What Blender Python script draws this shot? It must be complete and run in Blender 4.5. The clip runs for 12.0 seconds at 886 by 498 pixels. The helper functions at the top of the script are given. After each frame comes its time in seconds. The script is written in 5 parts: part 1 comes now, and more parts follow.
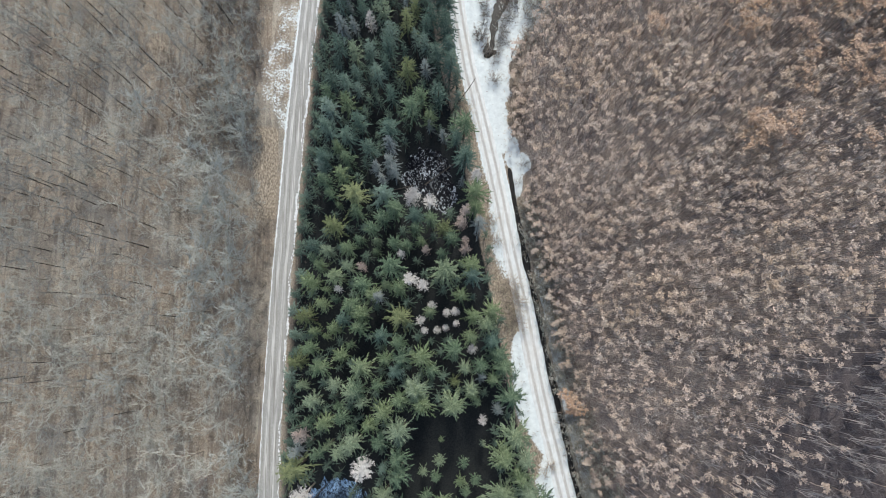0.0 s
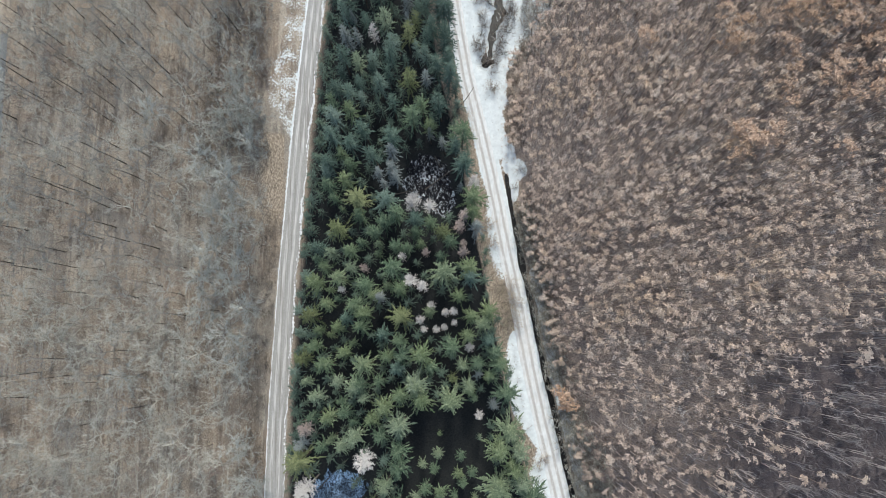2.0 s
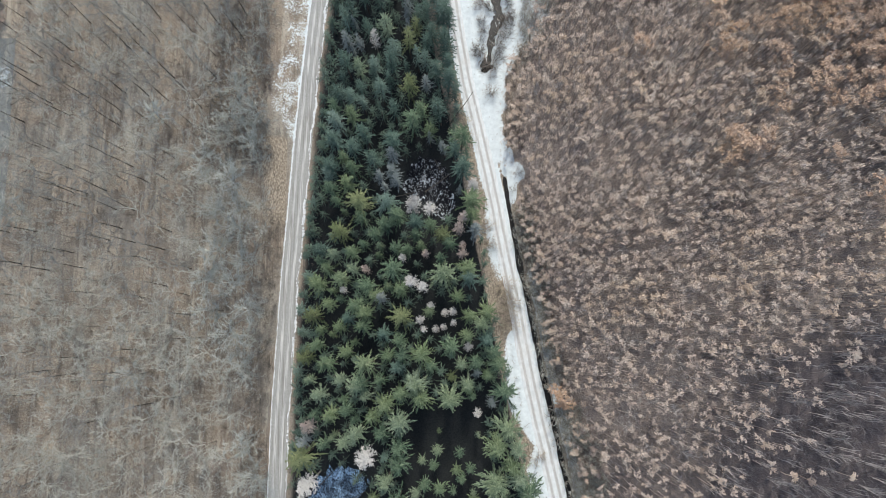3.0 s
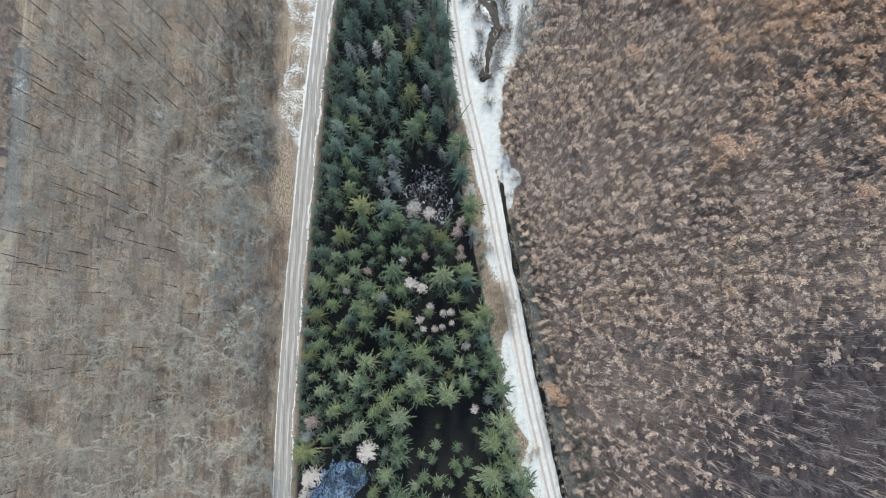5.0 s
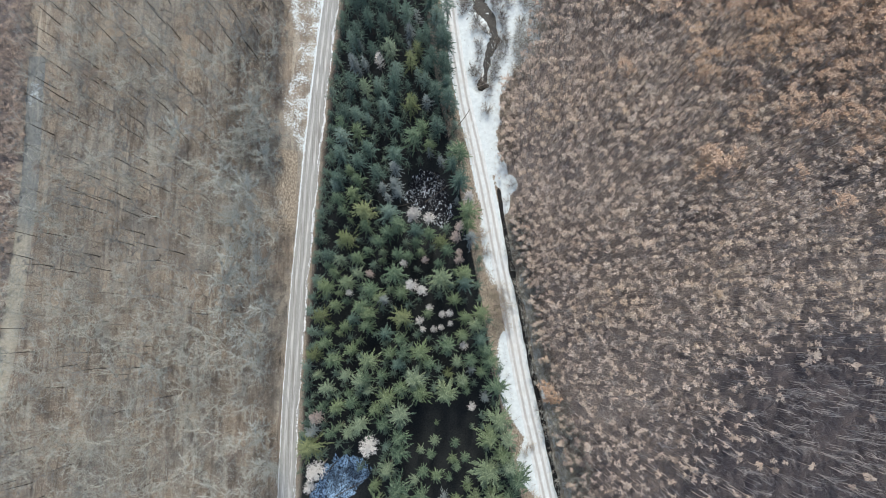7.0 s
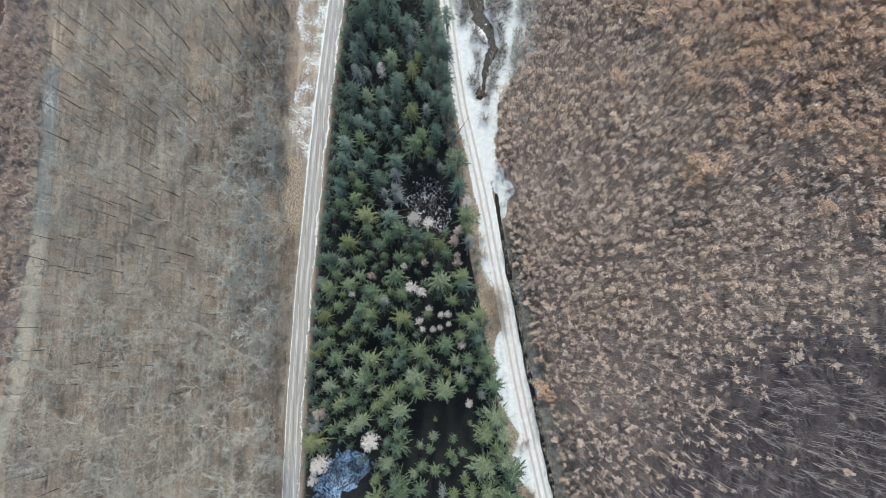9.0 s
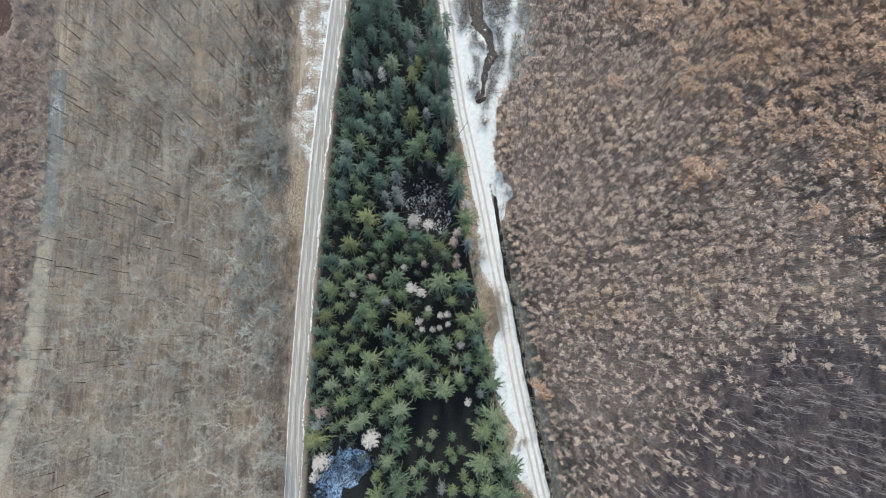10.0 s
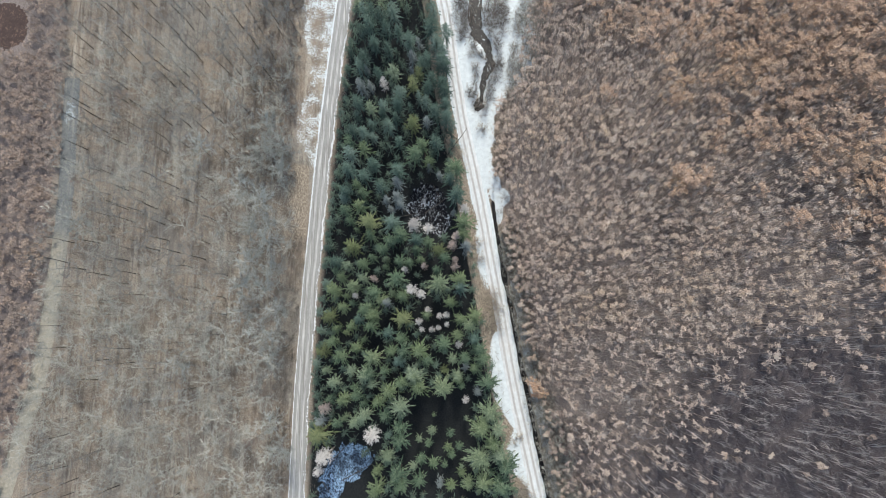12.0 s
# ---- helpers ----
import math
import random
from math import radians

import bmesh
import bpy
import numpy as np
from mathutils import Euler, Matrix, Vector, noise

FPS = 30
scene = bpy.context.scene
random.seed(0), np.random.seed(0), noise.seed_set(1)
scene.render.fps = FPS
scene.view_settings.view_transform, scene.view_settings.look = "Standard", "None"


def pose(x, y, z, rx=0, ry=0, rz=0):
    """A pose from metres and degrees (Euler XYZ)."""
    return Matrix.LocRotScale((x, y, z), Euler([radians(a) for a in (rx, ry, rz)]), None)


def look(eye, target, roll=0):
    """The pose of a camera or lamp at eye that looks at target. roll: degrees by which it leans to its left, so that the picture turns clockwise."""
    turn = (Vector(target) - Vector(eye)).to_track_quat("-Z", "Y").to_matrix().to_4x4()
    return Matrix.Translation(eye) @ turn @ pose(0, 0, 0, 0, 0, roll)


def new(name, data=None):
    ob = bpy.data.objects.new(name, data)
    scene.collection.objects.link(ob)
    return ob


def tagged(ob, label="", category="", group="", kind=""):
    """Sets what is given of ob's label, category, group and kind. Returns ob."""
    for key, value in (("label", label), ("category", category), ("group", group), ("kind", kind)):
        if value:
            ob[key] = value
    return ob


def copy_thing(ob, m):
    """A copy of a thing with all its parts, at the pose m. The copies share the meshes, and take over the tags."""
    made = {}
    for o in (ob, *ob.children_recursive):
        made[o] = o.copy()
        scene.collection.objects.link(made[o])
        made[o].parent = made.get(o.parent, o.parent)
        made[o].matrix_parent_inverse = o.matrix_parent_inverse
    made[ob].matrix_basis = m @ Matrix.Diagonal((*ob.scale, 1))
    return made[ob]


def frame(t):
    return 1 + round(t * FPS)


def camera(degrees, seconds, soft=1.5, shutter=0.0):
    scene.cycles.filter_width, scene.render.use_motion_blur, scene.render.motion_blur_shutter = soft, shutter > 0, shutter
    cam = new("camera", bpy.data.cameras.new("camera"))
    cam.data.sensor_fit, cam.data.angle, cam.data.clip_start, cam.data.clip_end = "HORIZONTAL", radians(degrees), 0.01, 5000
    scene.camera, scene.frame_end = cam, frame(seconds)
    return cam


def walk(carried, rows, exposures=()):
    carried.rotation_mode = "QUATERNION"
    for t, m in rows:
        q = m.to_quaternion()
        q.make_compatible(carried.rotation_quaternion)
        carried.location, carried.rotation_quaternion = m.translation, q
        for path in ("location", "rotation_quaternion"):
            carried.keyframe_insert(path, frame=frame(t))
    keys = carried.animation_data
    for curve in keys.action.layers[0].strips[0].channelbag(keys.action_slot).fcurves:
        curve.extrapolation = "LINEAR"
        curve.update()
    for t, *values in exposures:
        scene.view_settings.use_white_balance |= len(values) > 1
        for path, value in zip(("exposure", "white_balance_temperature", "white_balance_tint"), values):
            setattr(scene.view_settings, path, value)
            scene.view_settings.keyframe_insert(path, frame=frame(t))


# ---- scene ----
EXPOSURE = 0.53
cam = camera(70.957, 12.0, soft=0.6)
walk(cam, [
    (0, pose(-1.422, -1.163, 145.619, 8.279, 1.213, -0.543)),
    (1, pose(-1.302, -0.992, 148.839, 8.137, 1.177, -0.449)),
    (2, pose(-1.137, -0.799, 152.066, 8.010, 1.157, -0.356)),
    (3, pose(-0.925, -0.595, 155.297, 7.900, 1.155, -0.264)),
    (4, pose(-0.665, -0.388, 158.531, 7.806, 1.170, -0.173)),
    (5, pose(-0.353, -0.190, 161.764, 7.727, 1.203, -0.084)),
    (6, pose(0.010, -0.008, 164.996, 7.664, 1.252, 0.005)),
    (7, pose(0.428, 0.147, 168.223, 7.618, 1.318, 0.092)),
    (8, pose(0.902, 0.266, 171.444, 7.587, 1.402, 0.179)),
    (9, pose(1.434, 0.339, 174.656, 7.572, 1.503, 0.264)),
    (10, pose(2.026, 0.356, 177.858, 7.574, 1.621, 0.348)),
    (11, pose(2.679, 0.308, 181.047, 7.591, 1.756, 0.431)),
    (12, pose(3.395, 0.186, 184.221, 7.624, 1.908, 0.513)),
], exposures=[(0, EXPOSURE - 0.05, 6820, 5.5), (12, EXPOSURE, 6820, 5.5)])

# ---- light: hazy winter sun from the north end of the strip ----
SUN_ELEVATION, SUN_AZIMUTH = 46.0, 4.0
world = bpy.data.worlds.new("world")
scene.world = world
world.use_nodes = True
sky = world.node_tree.nodes.new("ShaderNodeTexSky")
sky.sky_type, sky.sun_disc = "NISHITA", False
sky.sun_elevation, sky.sun_rotation = radians(SUN_ELEVATION), radians(SUN_AZIMUTH)
sky.air_density, sky.dust_density = 1.0, 2.0
background = world.node_tree.nodes["Background"]
background.inputs["Strength"].default_value = 0.16
world.node_tree.links.new(sky.outputs["Color"], background.inputs["Color"])
sun = new("sun", bpy.data.lights.new("sun", "SUN"))
sun.data.energy, sun.data.angle, sun.data.color = 2.15, radians(8.0), (1.0, 0.97, 0.93)
sun.matrix_world = look((100 * math.sin(radians(SUN_AZIMUTH)) * math.cos(radians(SUN_ELEVATION)),
                         100 * math.cos(radians(SUN_AZIMUTH)) * math.cos(radians(SUN_ELEVATION)),
                         100 * math.sin(radians(SUN_ELEVATION))), (0, 0, 0))


# ---- materials ----
class Nodes:
    """Short names for building a node material."""

    def __init__(self, name, roughness=0.9, specular=0.2):
        self.material = bpy.data.materials.new(name)
        self.material.use_nodes = True
        self.tree = self.material.node_tree
        self.bsdf = self.tree.nodes["Principled BSDF"]
        self.bsdf.inputs["Roughness"].default_value = roughness
        self.bsdf.inputs["Specular IOR Level"].default_value = specular

    def add(self, kind):
        return self.tree.nodes.new(kind)

    def join(self, a, b):
        self.tree.links.new(a, b)

    def put(self, socket, value):
        if isinstance(value, (int, float)):
            socket.default_value = value
        elif isinstance(value, tuple):
            socket.default_value = (*value, 1.0) if len(value) == 3 and socket.type == "RGBA" else value
        else:
            self.join(value, socket)

    def place(self, stretch=(1, 1, 1)):
        geometry = self.add("ShaderNodeNewGeometry")
        mapping = self.add("ShaderNodeMapping")
        self.join(geometry.outputs["Position"], mapping.inputs["Vector"])
        mapping.inputs["Scale"].default_value = stretch
        return mapping.outputs["Vector"]

    def local(self, stretch=(1, 1, 1)):
        coordinates = self.add("ShaderNodeTexCoord")
        mapping = self.add("ShaderNodeMapping")
        self.join(coordinates.outputs["Object"], mapping.inputs["Vector"])
        mapping.inputs["Scale"].default_value = stretch
        return mapping.outputs["Vector"]

    def noise(self, scale, detail=3.0, rough=0.6, vector=None, distortion=0.0):
        node = self.add("ShaderNodeTexNoise")
        self.put(node.inputs["Vector"], vector if vector is not None else self.place())
        node.inputs["Scale"].default_value = scale
        node.inputs["Detail"].default_value = detail
        node.inputs["Roughness"].default_value = rough
        node.inputs["Distortion"].default_value = distortion
        return node.outputs["Fac"]

    def ramp(self, fac, stops):
        node = self.add("ShaderNodeValToRGB")
        while len(node.color_ramp.elements) < len(stops):
            node.color_ramp.elements.new(0.5)
        for element, (at, colour) in zip(node.color_ramp.elements, stops):
            element.position, element.color = at, (*colour, 1.0)
        self.put(node.inputs["Fac"], fac)
        return node.outputs["Color"]

    def mix(self, a, b, fac):
        node = self.add("ShaderNodeMix")
        node.data_type = "RGBA"
        self.put(node.inputs[0], fac)
        self.put(node.inputs[6], a)
        self.put(node.inputs[7], b)
        return node.outputs[2]

    def math(self, kind, a, b=0.0, clamp=False):
        node = self.add("ShaderNodeMath")
        node.operation, node.use_clamp = kind, clamp
        self.put(node.inputs[0], a)
        self.put(node.inputs[1], b)
        return node.outputs[0]

    def step(self, value, low, high):
        node = self.add("ShaderNodeMapRange")
        node.interpolation_type = "SMOOTHSTEP"
        self.put(node.inputs["Value"], value)
        node.inputs["From Min"].default_value = low
        node.inputs["From Max"].default_value = high
        return node.outputs["Result"]

    def attribute(self, name):
        node = self.add("ShaderNodeAttribute")
        node.attribute_name = name
        return node.outputs["Fac"]

    def island(self):
        return self.add("ShaderNodeNewGeometry").outputs["Random Per Island"]

    def own(self):
        return self.add("ShaderNodeObjectInfo").outputs["Random"]

    def bump(self, height, strength=0.4, distance=0.05):
        node = self.add("ShaderNodeBump")
        node.inputs["Strength"].default_value = strength
        node.inputs["Distance"].default_value = distance
        self.put(node.inputs["Height"], height)
        self.join(node.outputs["Normal"], self.bsdf.inputs["Normal"])

    def colour(self, value):
        self.put(self.bsdf.inputs["Base Color"], value)
        return self.material


def foliage(name, dark, mid, light, roughness=0.75, hues=None):
    """Needles or dry leaves: each spray and each tree has a shade of its own."""
    n = Nodes(name, roughness, 0.25)
    shade = n.ramp(n.island(), [(0.0, dark), (0.55, mid), (1.0, light)])
    patch = n.noise(0.9, 3.0)
    shade = n.mix(shade, dark, n.math("MULTIPLY", n.step(patch, 0.5, 0.75), 0.6))
    tree = n.ramp(n.own(), hues or [(0.0, tuple(0.5 * c for c in mid)), (0.45, mid), (1.0, light)])
    colour = n.mix(shade, tree, 0.45)
    return n.colour(colour)


def dry_leaves(name, dark, mid, light, ochre=0.16):
    """Dead leaves still on the tree: a tone for each crown, ochre and grey stretches, and a little of each leaf's own."""
    n = Nodes(name, 0.8, 0.15)
    crown = n.ramp(n.noise(0.42, 2.0, 0.5), [(0.34, dark), (0.50, mid), (0.66, light)])
    leaf = n.ramp(n.island(), [(0.0, dark), (0.5, mid), (1.0, light)])
    colour = n.mix(crown, leaf, 0.38)
    broad = n.noise(0.055, 3.0, 0.6)
    yellow = tuple(c * k for c, k in zip(mid, (1.04, 0.98, 0.74)))
    grey = tuple(0.5 * c + 0.42 * sum(mid) / 3 for c in mid)
    colour = n.mix(colour, yellow, n.math("MULTIPLY", n.step(broad, 0.52, 0.66), 1.6 * ochre))
    colour = n.mix(colour, grey, n.math("MULTIPLY", n.step(n.noise(0.07, 3.0, 0.6, n.place((1, 1, 2))), 0.52, 0.64), 0.45))
    tree = n.ramp(n.own(), [(0.0, dark), (0.5, mid), (1.0, light)])
    return n.colour(n.mix(colour, tree, 0.2))


def bark(name, dark, light, scale=3.0):
    n = Nodes(name, 0.9, 0.15)
    shade = n.ramp(n.noise(scale, 4.0, 0.65, n.local((1, 1, 0.25))), [(0.3, dark), (0.7, light)])
    other = n.ramp(n.own(), [(0.0, dark), (1.0, light)])
    n.bump(n.noise(8 * scale, 3.0, 0.6, n.local((1, 1, 0.2))), 0.5, 0.02)
    return n.colour(n.mix(shade, other, 0.4))


needles_green = foliage("needles_green", (0.026, 0.048, 0.030), (0.104, 0.156, 0.085), (0.320, 0.385, 0.250),
                        hues=[(0.0, (0.045, 0.082, 0.064)), (0.35, (0.090, 0.140, 0.090)), (0.7, (0.165, 0.200, 0.090)), (1.0, (0.270, 0.325, 0.240))])
needles_cool = foliage("needles_cool", (0.022, 0.046, 0.036), (0.078, 0.128, 0.100), (0.240, 0.310, 0.260))
needles_shade = foliage("needles_shade", (0.024, 0.048, 0.038), (0.080, 0.125, 0.092), (0.230, 0.290, 0.220))
needles_yellow = foliage("needles_yellow", (0.055, 0.070, 0.030), (0.125, 0.150, 0.070), (0.260, 0.290, 0.150))
needles_blue = foliage("needles_blue", (0.110, 0.135, 0.128), (0.190, 0.220, 0.215), (0.310, 0.340, 0.330))
twigs_pale = foliage("twigs_pale", (0.440, 0.418, 0.390), (0.600, 0.572, 0.540), (0.750, 0.722, 0.690))
twigs_pink = foliage("twigs_pink", (0.300, 0.240, 0.210), (0.450, 0.370, 0.330), (0.600, 0.520, 0.475))
leaves_tan = dry_leaves("leaves_tan", (0.310, 0.234, 0.184), (0.480, 0.378, 0.305), (0.640, 0.530, 0.445))
leaves_rust = dry_leaves("leaves_rust", (0.290, 0.194, 0.140), (0.430, 0.302, 0.222), (0.560, 0.424, 0.330))
leaves_grey = dry_leaves("leaves_grey", (0.280, 0.218, 0.178), (0.420, 0.340, 0.284), (0.560, 0.475, 0.410))
leaves_heath = dry_leaves("leaves_heath", (0.150, 0.116, 0.096), (0.240, 0.192, 0.162), (0.345, 0.286, 0.246))
straw = foliage("straw", (0.300, 0.265, 0.190), (0.450, 0.405, 0.300), (0.600, 0.550, 0.420))
leaves_russet = dry_leaves("leaves_russet", (0.140, 0.108, 0.092), (0.240, 0.190, 0.164), (0.360, 0.296, 0.258))
leaves_umber = dry_leaves("leaves_umber", (0.165, 0.120, 0.096), (0.285, 0.220, 0.180), (0.430, 0.348, 0.292))
leaves_dusk = dry_leaves("leaves_dusk", (0.290, 0.222, 0.182), (0.420, 0.334, 0.280), (0.530, 0.440, 0.378))
leaves_orange = dry_leaves("leaves_orange", (0.370, 0.240, 0.170), (0.500, 0.345, 0.252), (0.620, 0.465, 0.360))
bark_dark = bark("bark_dark", (0.045, 0.039, 0.034), (0.135, 0.118, 0.104))
bark_grey = bark("bark_grey", (0.150, 0.130, 0.110), (0.365, 0.325, 0.280))
bark_brown = bark("bark_brown", (0.105, 0.082, 0.070), (0.280, 0.232, 0.202))
bark_lichen = bark("bark_lichen", (0.255, 0.252, 0.220), (0.520, 0.518, 0.465))
bark_haze = bark("bark_haze", (0.280, 0.228, 0.195), (0.500, 0.425, 0.372))
bark_mist = bark("bark_mist", (0.300, 0.270, 0.250), (0.560, 0.515, 0.480))
bark_dusk = bark("bark_dusk", (0.110, 0.100, 0.106), (0.250, 0.230, 0.240))
bark_ash = bark("bark_ash", (0.130, 0.130, 0.120), (0.345, 0.345, 0.325))
bark_pale = bark("bark_pale", (0.300, 0.272, 0.264), (0.540, 0.500, 0.485))
bark_stem = bark("bark_stem", (0.200, 0.180, 0.176), (0.400, 0.368, 0.360))
bark_silver = bark("bark_silver", (0.255, 0.266, 0.246), (0.500, 0.515, 0.478))
bark_spruce = bark("bark_spruce", (0.050, 0.040, 0.032), (0.130, 0.105, 0.085))


def ground_material():
    """Leaf litter, needle floor and dry grass with melting snow, tree shade painted in; the cover decides which, the
    noise breaks the edges.
    """
    n = Nodes("forest_ground", 0.95, 0.1)
    fine, middle, broad = n.noise(2.6, 5.0, 0.7), n.noise(0.42, 4.0, 0.6), n.noise(0.06, 3.0, 0.55)
    # bands stretched north-south, along the trunks' shadows
    rows = n.noise(1.0, 3.0, 0.6, n.place((0.55, 0.03, 1.0)))
    grain = n.noise(4.5, 4.0, 0.75)
    litter = n.ramp(fine, [(0.37, (0.056, 0.047, 0.040)), (0.5, (0.240, 0.208, 0.172)), (0.63, (0.500, 0.440, 0.364))])
    tan = n.ramp(middle, [(0.3, (0.190, 0.163, 0.132)), (0.7, (0.440, 0.350, 0.258))])
    litter = n.mix(litter, tan, 0.45)
    # painted trunk shadows: lit bands first, then the dark streaks falling south
    litter = n.mix(litter, (0.450, 0.405, 0.335), n.math("MULTIPLY", n.step(rows, 0.52, 0.64), 0.6))
    litter = n.mix(litter, (0.125, 0.100, 0.085), n.math("MULTIPLY", n.step(n.noise(1.3, 3.0, 0.6, n.place((0.7, 0.05, 1.0))), 0.53, 0.60), 0.62))
    litter = n.mix(litter, (0.120, 0.100, 0.088), n.math("MULTIPLY", n.step(broad, 0.48, 0.66), 0.3))
    litter = n.mix(litter, (0.070, 0.060, 0.052), n.math("MULTIPLY", n.step(grain, 0.53, 0.57), 0.75))
    litter = n.mix(litter, (0.520, 0.480, 0.410), n.math("MULTIPLY", n.step(n.noise(5.5, 3.0, 0.8), 0.56, 0.64), 0.45))
    warm, cool = n.noise(0.085, 4.0, 0.65, n.place((1.0, 0.6, 1.0))), n.noise(0.05, 3.0, 0.6, n.place((1.0, 0.7, 1.3)))
    litter = n.mix(litter, (0.350, 0.275, 0.208), n.math("MULTIPLY", n.step(warm, 0.49, 0.66), 0.36))
    litter = n.mix(litter, (0.250, 0.268, 0.258), n.math("MULTIPLY", n.step(cool, 0.49, 0.63), 0.24))
    slope = n.ramp(n.noise(3.4, 5.0, 0.8), [(0.34, (0.110, 0.090, 0.080)), (0.50, (0.270, 0.225, 0.198)), (0.66, (0.480, 0.408, 0.360))])
    # dark ground of the bare thicket, and painted shade farther south
    bleak = n.step(n.attribute("bare_shaded_slope"), 0.45, 1.0)
    slope = n.mix(slope, n.ramp(grain, [(0.38, (0.056, 0.047, 0.049)), (0.62, (0.170, 0.148, 0.150))]), n.math("MULTIPLY", bleak, 1.0))
    # needles in near-black: the shade between the spruces is put into their colour
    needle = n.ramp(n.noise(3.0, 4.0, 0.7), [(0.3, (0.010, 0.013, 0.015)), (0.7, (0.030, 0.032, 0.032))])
    grass = n.ramp(n.noise(3.2, 4.0, 0.75, n.place((1, 0.5, 1))), [(0.34, (0.095, 0.080, 0.065)), (0.5, (0.258, 0.218, 0.172)), (0.66, (0.460, 0.395, 0.316))])
    base = n.mix(litter, slope, n.attribute("slope_wood"))
    base = n.mix(base, needle, n.attribute("shaded_needle_floor"))
    base = n.mix(base, grass, n.step(n.math("ADD", n.attribute("dry_grass"), n.math("MULTIPLY", middle, 0.5)), 0.55, 0.9))
    ragged = n.math("ADD", n.math("MULTIPLY", n.noise(2.1, 5.0, 0.75), 1.0), n.math("MULTIPLY", n.noise(0.22, 3.0), 0.6))
    snow = n.step(n.math("ADD", n.attribute("snow_cover"), n.math("MULTIPLY", ragged, 1.15)), 1.30, 1.44)
    white = n.ramp(n.noise(0.8, 4.0), [(0.3, (0.52, 0.570, 0.59)), (0.7, (0.675, 0.73, 0.745))])
    n.bump(n.noise(4.0, 5.0, 0.7), 0.6, 0.08)
    return n.colour(n.mix(base, white, snow))


def road_material(name, snowy):
    """Gravel worn by wheels, u metres from its middle, with snow left between and beside the ruts."""
    n = Nodes(name, 0.9, 0.2)
    along = n.place((1.0, 0.06, 1.0))
    across = n.attribute("across")
    wander = n.math("ADD", across, n.math("MULTIPLY", n.math("SUBTRACT", n.noise(0.12, 2.0), 0.5), 0.45))
    off_rut = n.math("ABSOLUTE", n.math("SUBTRACT", n.math("ABSOLUTE", wander), 0.85))
    in_rut = n.math("SUBTRACT", 1.0, n.step(off_rut, 0.14, 0.50))
    streak = n.noise(2.2, 4.0, 0.7, along)
    grit = n.noise(3.5, 5.0, 0.75)
    white = n.ramp(n.noise(0.7, 4.0), [(0.3, (0.55, 0.575, 0.585)), (0.7, (0.69, 0.715, 0.725))])
    if snowy:
        mud = n.ramp(grit, [(0.3, (0.33, 0.325, 0.31)), (0.7, (0.50, 0.495, 0.48))])
        slush = n.mix(white, (0.52, 0.50, 0.48), n.math("MULTIPLY", n.step(streak, 0.45, 0.7), 0.6))
        colour = n.mix(slush, mud, n.math("MULTIPLY", in_rut, n.step(n.math("ADD", n.noise(0.3, 3.0), n.math("MULTIPLY", streak, 0.5)), 0.42, 0.72)))
        bare = n.math("MULTIPLY", n.step(n.noise(0.09, 3.0), 0.52, 0.66), 0.3)
        colour = n.mix(colour, n.ramp(grit, [(0.3, (0.45, 0.43, 0.40)), (0.7, (0.64, 0.62, 0.59))]), n.math("MULTIPLY", bare, n.math("SUBTRACT", 1.0, n.step(n.math("ABSOLUTE", wander), 0.9, 1.7))))
    else:
        gravel = n.ramp(grit, [(0.25, (0.235, 0.235, 0.225)), (0.6, (0.345, 0.345, 0.335)), (0.85, (0.46, 0.46, 0.445))])
        colour = n.mix(gravel, (0.54, 0.54, 0.525), n.math("MULTIPLY", in_rut, n.step(streak, 0.35, 0.62)))
        colour = n.mix(colour, (0.19, 0.18, 0.165), n.math("MULTIPLY", n.step(n.noise(1.6, 3.0, 0.6, n.place((1.3, 0.04, 1))), 0.52, 0.66), 0.6))
        ragged = n.math("MULTIPLY", n.noise(1.2, 5.0, 0.7), 1.0)
        edge = n.math("MULTIPLY", across, -1.0)
        snow = n.step(n.math("ADD", edge, ragged), 2.45, 2.65)
        colour = n.mix(colour, white, snow)
    n.bump(n.noise(6.0, 5.0, 0.7), 0.5, 0.04)
    return n.colour(colour)


def snow_material():
    n = Nodes("melting_snow", 0.8, 0.3)
    white = n.ramp(n.noise(1.2, 4.0), [(0.3, (0.56, 0.58, 0.60)), (0.7, (0.74, 0.755, 0.77))])
    n.bump(n.noise(3.0, 4.0), 0.5, 0.05)
    return n.colour(white)


def pond_material(name, cover, ice, floor, grain=0.95):
    """Black standing water between snow-topped tussocks and fallen twigs."""
    n = Nodes(name, 0.8, 0.08)
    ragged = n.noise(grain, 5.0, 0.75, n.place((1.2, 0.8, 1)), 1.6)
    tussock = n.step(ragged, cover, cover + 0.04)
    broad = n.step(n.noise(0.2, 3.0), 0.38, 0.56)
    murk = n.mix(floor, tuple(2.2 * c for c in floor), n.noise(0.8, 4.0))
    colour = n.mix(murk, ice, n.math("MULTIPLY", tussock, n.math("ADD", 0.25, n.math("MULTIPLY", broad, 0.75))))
    n.bump(ragged, 0.5, 0.1)
    return n.colour(colour)


